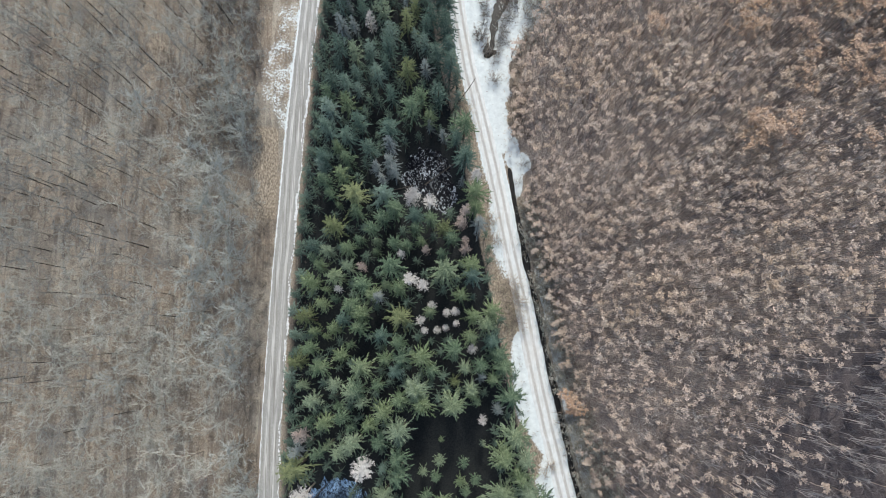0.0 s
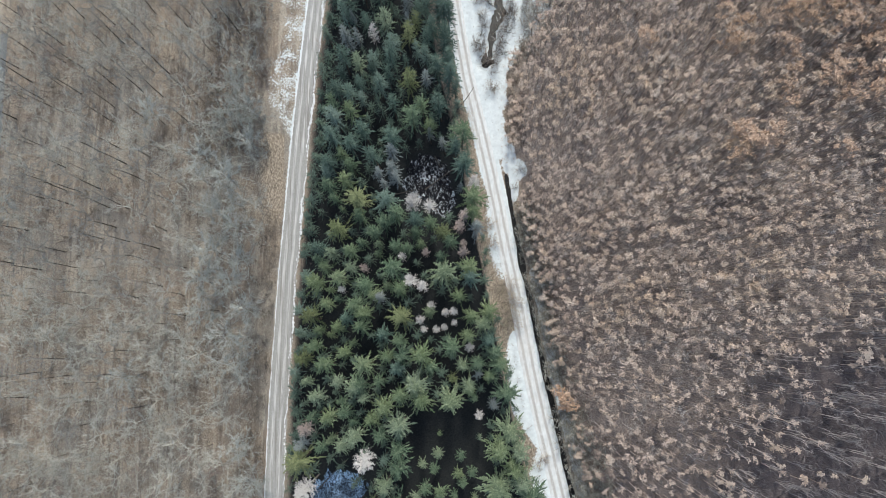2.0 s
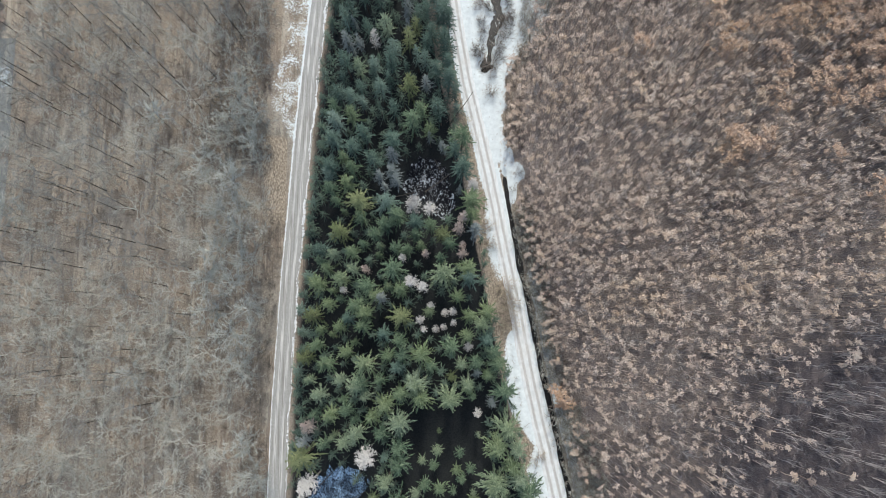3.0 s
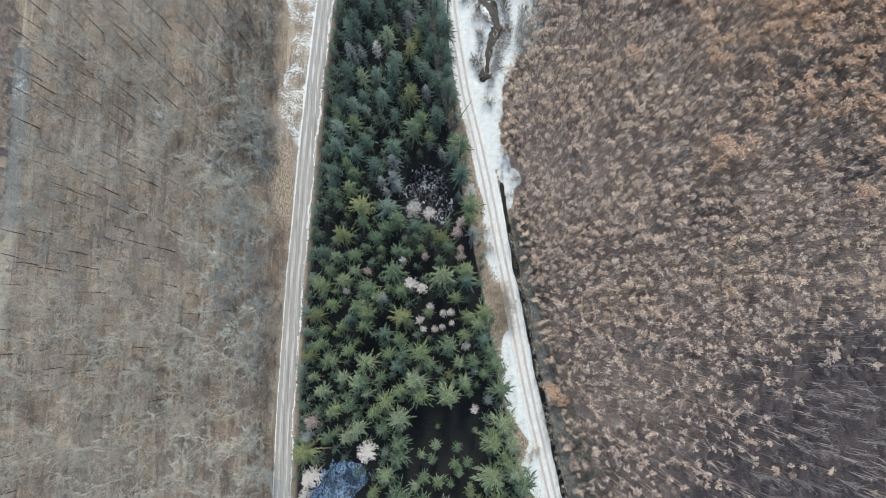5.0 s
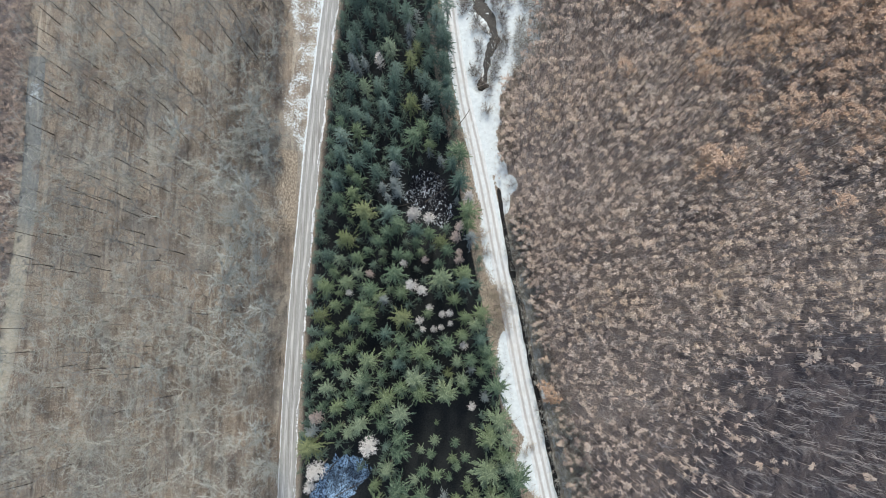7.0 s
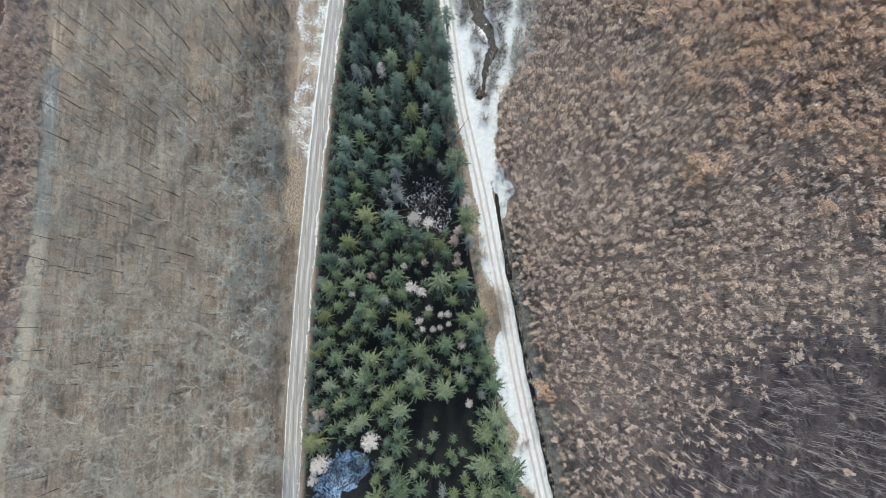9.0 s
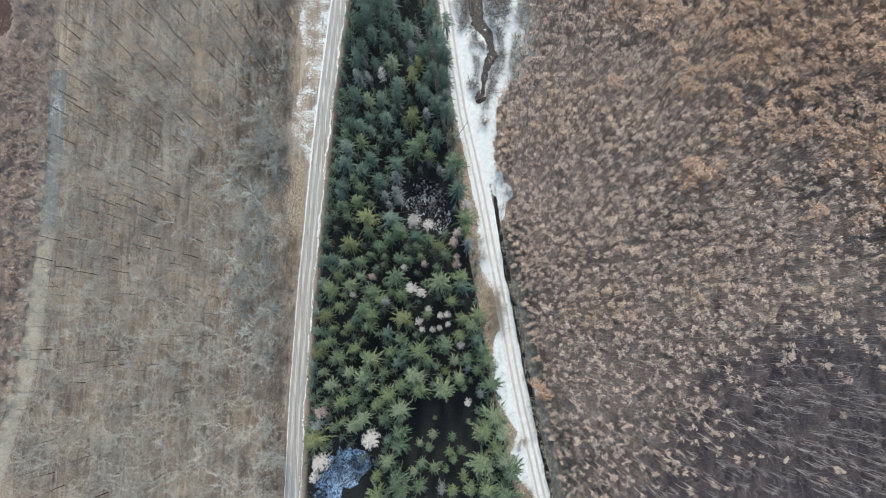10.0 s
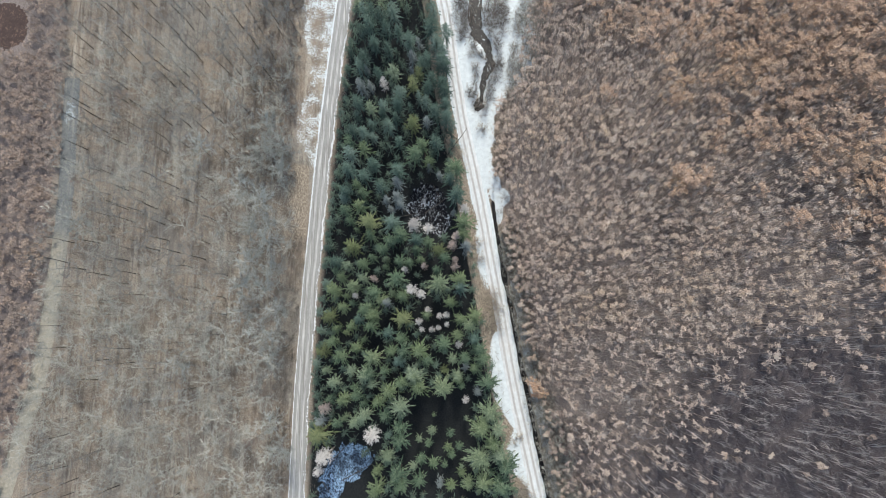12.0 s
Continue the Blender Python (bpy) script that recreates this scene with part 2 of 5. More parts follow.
def water_material(name, depth, ice=0.0):
    n = Nodes(name, 0.4, 0.15)
    bed = n.ramp(n.noise(1.0, 4.0), [(0.3, tuple(0.5 * depth * c for c in (1.0, 0.96, 0.95))), (0.7, tuple(1.3 * depth * c for c in (1.0, 0.96, 0.94)))])
    n.bump(n.noise(2.5, 3.0), 0.15, 0.03)
    floes = n.step(n.noise(0.75, 5.0, 0.7, n.place((1.2, 0.6, 1)), 0.8), 0.60, 0.64)
    return n.colour(n.mix(bed, (0.62, 0.66, 0.68), n.math("MULTIPLY", floes, ice)))


def path_material():
    """Earth: grey in the north, paler and warmer where the path runs south."""
    n = Nodes("worn_earth", 0.95, 0.1)
    grey_earth = n.ramp(n.noise(1.4, 5.0, 0.7), [(0.25, (0.105, 0.112, 0.112)), (0.75, (0.225, 0.236, 0.232))])
    dry = n.ramp(n.noise(1.4, 5.0, 0.7), [(0.25, (0.200, 0.186, 0.152)), (0.75, (0.420, 0.392, 0.325))])
    split = n.add("ShaderNodeSeparateXYZ")
    n.join(n.place(), split.inputs[0])
    # the greyer colour takes over northwards, with a ragged border
    north = n.step(n.math("ADD", split.outputs["Y"], n.math("MULTIPLY", n.noise(0.12, 3.0), 30.0)), 32.0, 52.0)
    earth = n.mix(dry, grey_earth, north)
    wear = n.noise(1.0, 4.0, 0.6, n.place((0.9, 0.05, 1)))
    n.bump(n.noise(4.0, 4.0), 0.4, 0.05)
    return n.colour(n.mix(earth, (0.370, 0.350, 0.300), n.math("MULTIPLY", n.step(wear, 0.5, 0.7), 0.4)))


forest_ground = ground_material()
gravel_road = road_material("gravel_road", False)
snowy_road = road_material("snowy_road", True)
melting_snow = snow_material()
pond_dark = pond_material("pond_dark", 0.54, (0.56, 0.61, 0.65), (0.006, 0.006, 0.008))
# the blue of sky-lit shade is put into this snow's colour
pond_shade_blue = pond_material("pond_shade_blue", 0.485, (0.33, 0.50, 0.70), (0.012, 0.018, 0.028), 1.7)
stream_water = water_material("shallow_stream_water", 0.034, 0.9)
ditch_mud = water_material("black_ditch_water", 0.014)
worn_earth = path_material()
pond_pale = pond_material("pond_pale", 0.47, (0.50, 0.56, 0.58), (0.080, 0.084, 0.084), 1.7)
# dark browns for a patch of tree shade, not for water
tree_shade_brown = pond_material("tree_shade_brown", 0.54, (0.165, 0.112, 0.090), (0.042, 0.030, 0.027), 0.8)


# ---- the lie of the land ----
ROAD_WEST = [(-32.0, 135.0), (-35.1, 104.6), (-37.1, 85.7), (-38.8, 67.3), (-40.3, 49.3), (-41.4, 31.7), (-42.6, 14.6),
             (-43.3, -2.2), (-44.0, -18.5), (-44.2, -34.5), (-44.4, -47.0), (-44.7, -75.0)]
ROAD_EAST = [(-9.0, 135.0), (-3.5, 104.3), (-1.8, 94.8), (-0.8, 85.5), (0.6, 76.2), (2.0, 67.1), (3.9, 58.1), (6.0, 49.3),
             (7.7, 40.5), (9.4, 31.9), (10.9, 23.3), (12.5, 14.9), (14.1, 6.6), (15.4, -1.6), (16.8, -9.8), (18.4, -17.8),
             (20.1, -25.7), (21.8, -33.5), (23.4, -41.2), (24.5, -45.8), (31.0, -75.0)]
STREAM = [(10.0, 135.0), (6.9, 106.0), (6.2, 99.4), (7.2, 92.9), (10.2, 89.1), (11.4, 83.5), (9.2, 78.0), (8.4, 71.6), (6.2, 68.9)]
DITCH = [(11.0, 43.5), (11.7, 40.5), (12.8, 31.9), (14.2, 23.9), (15.6, 14.9), (17.4, 6.6), (18.7, -1.6), (20.2, -9.7),
         (21.9, -17.7), (24.6, -32.0), (28.0, -48.0)]
SNOW_TRACK = [(20.0, 135.0), (18.6, 104.1), (18.2, 94.6), (17.0, 85.4), (15.2, 76.2), (12.6, 68.0)]
FAR_PATH = [(-122.5, 135.0), (-121.2, 93.9), (-120.8, 71.2), (-119.8, 43.9), (-120.0, 28.0), (-120.7, 17.5), (-121.3, 3.9), (-122.3, -9.6),
            (-123.9, -19.5), (-126.2, -29.3), (-129.5, -45.3), (-136.0, -75.0)]
POND_NORTH = [(-14.1, 42.2), (-9.9, 46.6), (-4.7, 45.0), (-1.6, 37.0), (0.4, 30.1), (-2.8, 26.0), (-5.8, 28.0), (-8.0, 32.2), (-11.4, 33.8), (-15.4, 36.1)]
POND_SOUTH = [(-32.5, -31.4), (-22.8, -31.6), (-20.9, -36.2), (-24.2, -39.6), (-30.3, -42.8), (-33.0, -49.0), (-37.9, -49.2), (-39.3, -42.3), (-36.8, -38.5)]


def along(line, y):
    """The x of a line that runs north and south, at y."""
    pts = sorted(line, key=lambda p: p[1])
    return np.interp(y, [p[1] for p in pts], [p[0] for p in pts])


def away(line, x, y):
    """How far (x, y) lies from a line."""
    best = np.full(np.shape(x), 1e9)
    for (ax, ay), (bx, by) in zip(line, line[1:]):
        dx, dy = bx - ax, by - ay
        s = np.clip(((x - ax) * dx + (y - ay) * dy) / (dx * dx + dy * dy), 0, 1)
        best = np.minimum(best, np.hypot(x - ax - s * dx, y - ay - s * dy))
    return best


def soft(v, low, high):
    s = np.clip((v - low) / (high - low), 0, 1)
    return s * s * (3 - 2 * s)


def foot(y):
    """Where the eastern hillside begins."""
    return np.where(np.asarray(y) > 43, np.interp(y, [43, 68, 76, 104, 140], [13.0, 14.0, 17.0, 21.0, 23.0]), along(ROAD_EAST, y) + 6.0)


def swell(x, y):
    return 0.16 * np.sin(0.21 * x + 1.3) * np.sin(0.17 * y) + 0.10 * np.sin(0.47 * x - 0.38 * y)


def height(x, y):
    """The ground: flat in the valley, rising eastwards, cut by a stream and a ditch."""
    x, y = np.asarray(x, float), np.asarray(y, float)
    past = np.maximum(x - foot(y) + 1.5, 0)
    rise = np.where(past < 8, past ** 2 / 16, past - 4)
    hill = 150 * (1 - np.exp(-0.35 * rise / 150))
    quiet = soft(np.minimum(np.minimum(away(ROAD_EAST, x, y), away(ROAD_WEST, x, y)), away(FAR_PATH, x, y)), 2.9, 7.0)
    z = hill + swell(x, y) * quiet
    z = z - 0.75 * (1 - soft(away(STREAM, x, y), 1.0 + 0.6 * soft(y, 86, 94), 1.9 + 0.7 * soft(y, 86, 94))) - 0.42 * (1 - soft(away(DITCH, x, y), 0.30 + 0.45 * soft(-y, -30, -16), 0.75 + 0.45 * soft(-y, -30, -16))) * (1 - soft(y, 37, 42))
    return z


# ---- mesh building ----
class Geo:
    """Triangles gathered from whole arrays, with a material for each."""

    def __init__(self):
        self.points, self.faces, self.slots, self.count = [], [], [], 0

    def tris(self, points, faces, slot=0):
        self.points.append(np.asarray(points, float).reshape(-1, 3))
        self.faces.append(np.asarray(faces, int).reshape(-1, 3) + self.count)
        self.slots.append(np.full(len(self.faces[-1]), slot))
        self.count += len(self.points[-1])

    def sprays(self, at, way, side, slot=0, tent=0.15):
        """Kites folded along their middle: at their foot, way the length, side the half width."""
        at, way, side = (np.asarray(v, float).reshape(-1, 3) for v in (at, way, side))
        up = np.cross(way, side)
        up = up / (np.linalg.norm(up, axis=1, keepdims=True) + 1e-9) * np.linalg.norm(side, axis=1, keepdims=True) * tent
        pts = np.stack([at, at + 0.45 * way + side - up, at + way, at + 0.45 * way - side - up], 1)
        base = 4 * np.arange(len(at))[:, None, None]
        self.tris(pts, base + np.array([[0, 1, 2], [0, 2, 3]]), slot)

    def rods(self, a, b, ra, rb, slot=0, sides=3):
        """Tapered limbs from a to b."""
        a, b = np.asarray(a, float).reshape(-1, 3), np.asarray(b, float).reshape(-1, 3)
        ra, rb = np.broadcast_to(ra, len(a)), np.broadcast_to(rb, len(a))
        way = (b - a) / (np.linalg.norm(b - a, axis=1, keepdims=True) + 1e-9)
        other = np.where(np.abs(way[:, 2:3]) > 0.9, [[1.0, 0, 0]], [[0, 0, 1.0]])
        u = np.cross(way, other)
        u /= np.linalg.norm(u, axis=1, keepdims=True)
        v = np.cross(way, u)
        turn = 2 * np.pi * np.arange(sides) / sides
        ring = np.cos(turn)[None, :, None] * u[:, None] + np.sin(turn)[None, :, None] * v[:, None]
        pts = np.concatenate([a[:, None] + ring * ra[:, None, None], b[:, None] + ring * rb[:, None, None]], 1)
        k = np.arange(sides)
        n = (k + 1) % sides
        f = np.concatenate([np.stack([k, n, n + sides], 1), np.stack([k, n + sides, k + sides], 1)])
        self.tris(pts, (2 * sides * np.arange(len(a)))[:, None, None] + f, slot)

    def spikes(self, a, b, r, slot=0):
        """Thin twigs that end in a point."""
        a, b = np.asarray(a, float).reshape(-1, 3), np.asarray(b, float).reshape(-1, 3)
        r = np.broadcast_to(r, len(a))[:, None]
        way = (b - a) / (np.linalg.norm(b - a, axis=1, keepdims=True) + 1e-9)
        other = np.where(np.abs(way[:, 2:3]) > 0.9, [[1.0, 0, 0]], [[0, 0, 1.0]])
        u = np.cross(way, other)
        u /= np.linalg.norm(u, axis=1, keepdims=True)
        v = np.cross(way, u)
        pts = np.stack([a + u * r, a - 0.5 * u * r + 0.87 * v * r, a - 0.5 * u * r - 0.87 * v * r, b], 1)
        self.tris(pts, 4 * np.arange(len(a))[:, None, None] + np.array([[0, 1, 3], [1, 2, 3], [2, 0, 3]]), slot)

    def arrays(self):
        return np.concatenate(self.points), np.concatenate(self.faces), np.concatenate(self.slots)

    def mesh(self, name, materials, smooth=False):
        points, faces, slots = self.arrays()
        return mesh_of(name, points, faces, slots, materials, smooth)


def mesh_of(name, points, faces, slots, materials, smooth=False):
    me = bpy.data.meshes.new(name)
    size = faces.shape[1]
    me.vertices.add(len(points))
    me.vertices.foreach_set("co", np.ascontiguousarray(points, dtype=np.float32).ravel())
    me.loops.add(faces.size)
    me.loops.foreach_set("vertex_index", np.ascontiguousarray(faces, dtype=np.int32).ravel())
    me.polygons.add(len(faces))
    me.polygons.foreach_set("loop_start", np.arange(0, faces.size, size, dtype=np.int32))
    for m in materials:
        me.materials.append(m)
    me.polygons.foreach_set("material_index", np.ascontiguousarray(slots, dtype=np.int32))
    me.update(calc_edges=True)
    me.polygons.foreach_set("use_smooth", np.full(len(faces), smooth))
    me.validate()
    return me


def grid_mesh(name, x, y, z, material, values=None):
    """A sheet over rows and columns of points, with named values on its points."""
    rows, cols = x.shape
    i = np.arange(rows * cols).reshape(rows, cols)
    faces = np.stack([i[:-1, :-1], i[:-1, 1:], i[1:, 1:], i[1:, :-1]], -1).reshape(-1, 4)
    a, b, c = (np.array([x.flat[k], y.flat[k]]) for k in faces[0][:3])
    if (b - a)[0] * (c - b)[1] - (b - a)[1] * (c - b)[0] < 0:
        faces = faces[:, ::-1]
    me = mesh_of(name, np.stack([x, y, z], -1).reshape(-1, 3), faces, np.zeros(len(faces)), [material], True)
    for key, value in (values or {}).items():
        me.attributes.new(key, "FLOAT", "POINT").data.foreach_set("value", np.ascontiguousarray(value, dtype=np.float32).ravel())
    return me


def part(name, data, parent, label=""):
    ob = new(name, data)
    ob.parent = parent
    return tagged(ob, label) if label else ob


def unit(v):
    return v / (np.linalg.norm(v, axis=-1, keepdims=True) + 1e-9)


# ---- ground, roads, water ----
def steps(parts):
    out = []
    for low, high, size in parts:
        out.append(np.arange(low, high, size))
    return np.concatenate(out + [[parts[-1][1]]])


def cover(x, y):
    """How the ground is covered: snow, darkened needles under the spruces, dry grass, the woods on the slope and
    painted shade there.
    """
    west, east = along(ROAD_WEST, y), along(ROAD_EAST, y)
    dw, de = x - west, x - east
    snow = np.zeros_like(x)
    # beside the western road
    edge = np.interp(y, [-80, 46, 52, 56, 62, 71, 78, 90, 105, 140], [1.4, 1.6, 4.5, 7.5, 10.2, 9.0, 7.2, 10.5, 13.5, 15.0])
    patchy = np.interp(y, [-80, -20, 0, 46, 52, 140], [0.20, 0.24, 0.32, 0.36, 0.40, 0.42])
    snow = np.maximum(snow, patchy * soft(-dw, 1.0, 1.8) * (1 - soft(-dw, edge - 1.5, edge + 3.0)))
    snow = np.maximum(snow, 0.85 * soft(-dw, 1.2, 1.8) * (1 - soft(-dw, 1.8, 3.3)) * np.interp(y, [-80, -30, 0, 25, 50, 140], [0.42, 0.46, 0.56, 0.7, 1, 1]))
    snow = np.maximum(snow, 0.5 * soft(dw, 1.2, 1.8) * (1 - soft(dw, 2.2, 3.0)))
    # between the eastern road and the hill
    outer = np.where(y > 70, along(SNOW_TRACK, y) + 1.6, np.interp(y, [43, 56, 64, 70], [12.0, 12.0, 12.6, 14.9])) + 0.55 * np.sin(0.55 * y) + 0.4 * np.sin(1.3 * y + 1)
    field = soft(y, 41, 45) * soft(x, east + 1.0, east + 1.6) * (1 - soft(x, outer - 1.9, outer + 1.5))
    brushy = 0.75 * soft(y, 66, 70) * (1 - soft(away(STREAM, x, y), 1.5, 4.5))
    brushy = np.maximum(brushy, 0.7 * soft(y, 92, 99) * soft(x, east + 3.2, east + 4.5) * (1 - soft(x, 15.0, 16.5)))
    snow = np.maximum(snow, field * (1 - 0.58 * brushy))
    snow = np.maximum(snow, 0.95 - 0.95 * soft(np.minimum(np.hypot((x - 14.6) / 2.6, (y - 40.6) / 2.8), np.minimum(np.hypot((x - 13.5) / 1.5, (y - 36.2) / 4.2), np.hypot((x - 12.6) / 1.9, (y - 43.5) / 4.5))), 0.55, 1.35))
    snow = np.maximum(snow, soft(de, 1.4, 1.8) * (1 - soft(de, 2.2, 3.6)))
    snow = np.maximum(snow, 0.72 * soft(y, 68, 80) * (1 - soft(x, outer + 1.0, outer + 10.0)) * soft(x, outer - 0.5, outer + 0.5))
    snow = np.maximum(snow, 0.60 * soft(de, 4.0, 4.8) * (1 - soft(de, 5.8, 8.2)) * (1 - soft(y, 12, 20)))
    snow = np.maximum(snow, 0.85 * soft(-de, 1.2, 1.7) * (1 - soft(-de, 1.9, 2.6)) * soft(y, 30, 40))
    left = np.interp(y, [-80, -46, -43, -38, -33, -30, -27, -24, -19, -12, -6, -1, 1, 9, 12, 20, 29, 33, 80],
                     [2.0, 2.2, 2.6, 5.0, 5.2, 3.6, 2.0, 3.4, 5.6, 5.0, 4.2, 3.0, 1.2, 1.2, 3.0, 3.8, 3.2, 2.0, 2.0])
    full = np.interp(y, [-46, -40, -28, -26, 0, 4, 10, 14, 30, 80], [0.55, 0.9, 0.7, 0.9, 0.9, 0.0, 0.0, 0.6, 0.62, 0.5])
    snow = np.maximum(snow, full * soft(-de, 1.2, 1.8) * (1 - soft(-de, left - 1.0, left + 2.4)))
    # needle floor, coloured as dark as the shaded gaps of the strip
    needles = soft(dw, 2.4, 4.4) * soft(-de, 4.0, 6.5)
    grass = np.maximum((1 - soft(np.abs(x - (-47.5)), 2.0, 4.5)) * soft(y, 24, 30) * (1 - soft(y, 48, 54)),
                       np.maximum(soft(-de, 1.5, 2.5) * (1 - soft(-de, 5.5, 8.0)), 0.25 * soft(dw, 2.0, 2.6) * (1 - soft(dw, 4.0, 6.0))))
    hill = soft(x, foot(y) - 2.0, foot(y) + 4.0)
    heath = soft(along(FAR_PATH, y) - x + 0.8 * np.sin(0.4 * y), 2.2, 5.0)
    bleak = np.maximum(soft(x - 0.6 * y, 38, 90) * (0.38 + 0.62 * soft(-y, -16, 10)), 0.55 * soft(y, 70, 92) * soft(x, 40, 52) * (1 - soft(x, 70, 85)))
    # darkening southwards paints the shaded gaps; the slope's foot is darkened too
    bleak = np.maximum(np.maximum(bleak, 0.7 * soft(-y, -5, 35)), 0.8 * (1 - soft(x - foot(y), 2.0, 6.0)) * soft(-y, -36, -24))
    return {"bare_shaded_slope": np.maximum(bleak * hill, 0.72 * heath), "snow_cover": snow, "shaded_needle_floor": needles, "dry_grass": grass, "slope_wood": np.maximum(hill, heath)}


def build_ground():
    xs = steps([(-2600, -600, 250), (-600, -160, 40), (-160, -56, 2.5), (-56, -30, 0.5), (-30, -10, 1.5), (-10, 32, 0.4), (32, 160, 3), (160, 600, 40), (600, 2600, 250)])
    ys = steps([(-2600, -600, 250), (-600, -90, 30), (-90, 140, 1.0), (140, 600, 30), (600, 2600, 250)])
    x, y = np.meshgrid(xs, ys)
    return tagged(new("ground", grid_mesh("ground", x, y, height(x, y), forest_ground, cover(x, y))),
                  "leaf litter with painted tree shade, darkened needles and melting snow on the valley floor", "ground", kind="structure")


def build_strip(name, line, half, lift, rut, material, label, step=0.75, columns=17, kind="structure"):
    """A road along a line, cambered, with two ruts and edges that dive under the ground."""
    ys = np.arange(min(p[1] for p in line), max(p[1] for p in line), step)
    u = np.linspace(-half, half, columns)
    mid = along(line, ys)
    mid = np.convolve(np.pad(mid, 6, mode="edge"), np.ones(13) / 13, "valid")
    x = mid[:, None] + u[None]
    y = np.repeat(ys[:, None], columns, 1)
    wave = 0.02 * np.sin(1.7 * y + 3 * u) + 0.015 * np.sin(0.6 * y - 2 * u)
    z = lift * (1 - (np.abs(u) / half) ** 4) - 0.05 * (np.abs(u) / half) ** 8 - rut * np.exp(-((np.abs(u) - 0.85) / 0.22) ** 2) + wave * (np.abs(u) < 0.9 * half)
    return tagged(new(name, grid_mesh(name, x, y, z + 0 * x, material, {"across": u[None] + 0 * x})), label, name.split("_")[-1], kind=kind)


def build_ribbon(name, line, half, level, material, label, category, seed, wobble=0.35):
    """Water in its bed."""
    rng = np.random.default_rng(seed)
    pts = np.array(line)
    s = np.r_[0, np.cumsum(np.hypot(*np.diff(pts, axis=0).T))]
    t = np.arange(0, s[-1], 0.5)
    px, py = np.interp(t, s, pts[:, 0]), np.interp(t, s, pts[:, 1])
    dx, dy = np.gradient(px), np.gradient(py)
    n = np.hypot(dx, dy)
    w = half + wobble * np.convolve(rng.normal(size=len(t) + 6), np.ones(7) / 2.6, "valid")[:len(t)] * 0.6
    if name == "stream":
        w = w * np.interp(py, [66, 70, 75, 86, 94, 140], [0.7, 0.55, 0.75, 1.0, 1.8, 1.8])
    u = np.linspace(-1, 1, 5)
    x = px[:, None] - (dy / n * w)[:, None] * u
    y = py[:, None] + (dx / n * w)[:, None] * u
    return tagged(new(name, grid_mesh(name, x, y, np.full_like(x, level), material)), label, category, kind="structure")


def build_pond(line, material, label, seed):
    """A boggy pool: a ragged sheet, hummocky, just over the ground."""
    rng = np.random.default_rng(seed)
    c = np.mean(line, axis=0)
    ang = np.linspace(0, 2 * np.pi, 73)[:-1]
    pts = np.array(line) - c
    a = np.arctan2(pts[:, 1], pts[:, 0])
    order = np.argsort(a)
    r = np.interp(ang, a[order], np.hypot(*pts[order].T), period=2 * np.pi) * rng.uniform(0.93, 1.07, 72)
    ring = np.linspace(0, 1, 22)
    x = c[0] + ring[:, None] * (r * np.cos(ang))[None]
    y = c[1] + ring[:, None] * (r * np.sin(ang))[None]
    x, y = np.c_[x, x[:, :1]], np.c_[y, y[:, :1]]
    bumps = np.array([[noise.noise(Vector((p * 0.9, q * 0.9, seed))) for p, q in zip(px, py)] for px, py in zip(x, y)])
    z = height(x, y) + 0.12 + 0.10 * bumps - 0.25 * ring[:, None] ** 4
    return tagged(new("pond", grid_mesh("pond", x, y, z, material)), label, "pond", kind="structure")


def build_snow_ridge():
    """The narrow bank of snow that the plough left along the western road."""
    rng = np.random.default_rng(5)
    g = Geo()
    ys = np.arange(-70, 130, 0.35)
    for y in ys:
        x = along(ROAD_WEST, y) + 2.15 + 0.22 * math.sin(0.35 * y) + 0.15 * math.sin(1.3 * y)
        w = max(0.0, 0.22 + 0.16 * math.sin(0.23 * y + 1) + rng.normal(0, 0.08)) * np.interp(y, [-70, -20, 20, 130], [0.5, 0.6, 1.0, 1.0])
        if w < 0.07 or rng.random() < np.interp(y, [-70, -10, 30, 130], [0.45, 0.3, 0.04, 0.05]):
            continue
        k = 7
        t = 2 * np.pi * np.arange(k) / k + rng.random()
        rad = rng.uniform(0.75, 1.25, k)
        base = np.stack([x + w * rad * np.cos(t), y + 0.33 * rad * np.sin(t), np.full(k, -0.03)], 1)
        top = np.stack([x + 0.55 * w * rad * np.cos(t), y + 0.22 * rad * np.sin(t), 0.10 + 0.04 * rng.random(k)], 1)
        pts = np.concatenate([base, top, [[x, y, 0.14]]])
        f = [(i, (i + 1) % k, k + (i + 1) % k) for i in range(k)] + [(i, k + (i + 1) % k, k + i) for i in range(k)] + [(k + i, k + (i + 1) % k, 2 * k) for i in range(k)]
        g.tris(pts, f)
    return tagged(new("snow_ridge", g.mesh("snow_ridge", [melting_snow], True)), "narrow bank of ploughed snow along the gravel road", "snow", kind="stuff")


build_ground()
build_strip("road", ROAD_WEST, 2.5, 0.10, 0.05, gravel_road, "grey gravel forest road with pale wheel tracks")
build_strip("road", ROAD_EAST, 2.1, 0.11, 0.045, snowy_road, "snow-covered forest road with two muddy ruts")
build_ribbon("stream", STREAM, 1.15, -0.40, stream_water, "dark stream winding through snow", "stream", 11, 0.75)
build_ribbon("ditch_water", DITCH, 0.62, -0.20, ditch_mud, "narrow dark ditch beside the snowy road", "ditch", 12, 0.15)
build_strip("path", [(-121.0, 80.0)] + FAR_PATH[2:], 2.7, 0.10, 0.05, worn_earth, "wide worn earth path through the bare wood", 1.0)
build_pond(POND_NORTH, pond_dark, "dark boggy pool with snow on tussocks and fallen twigs", 21)
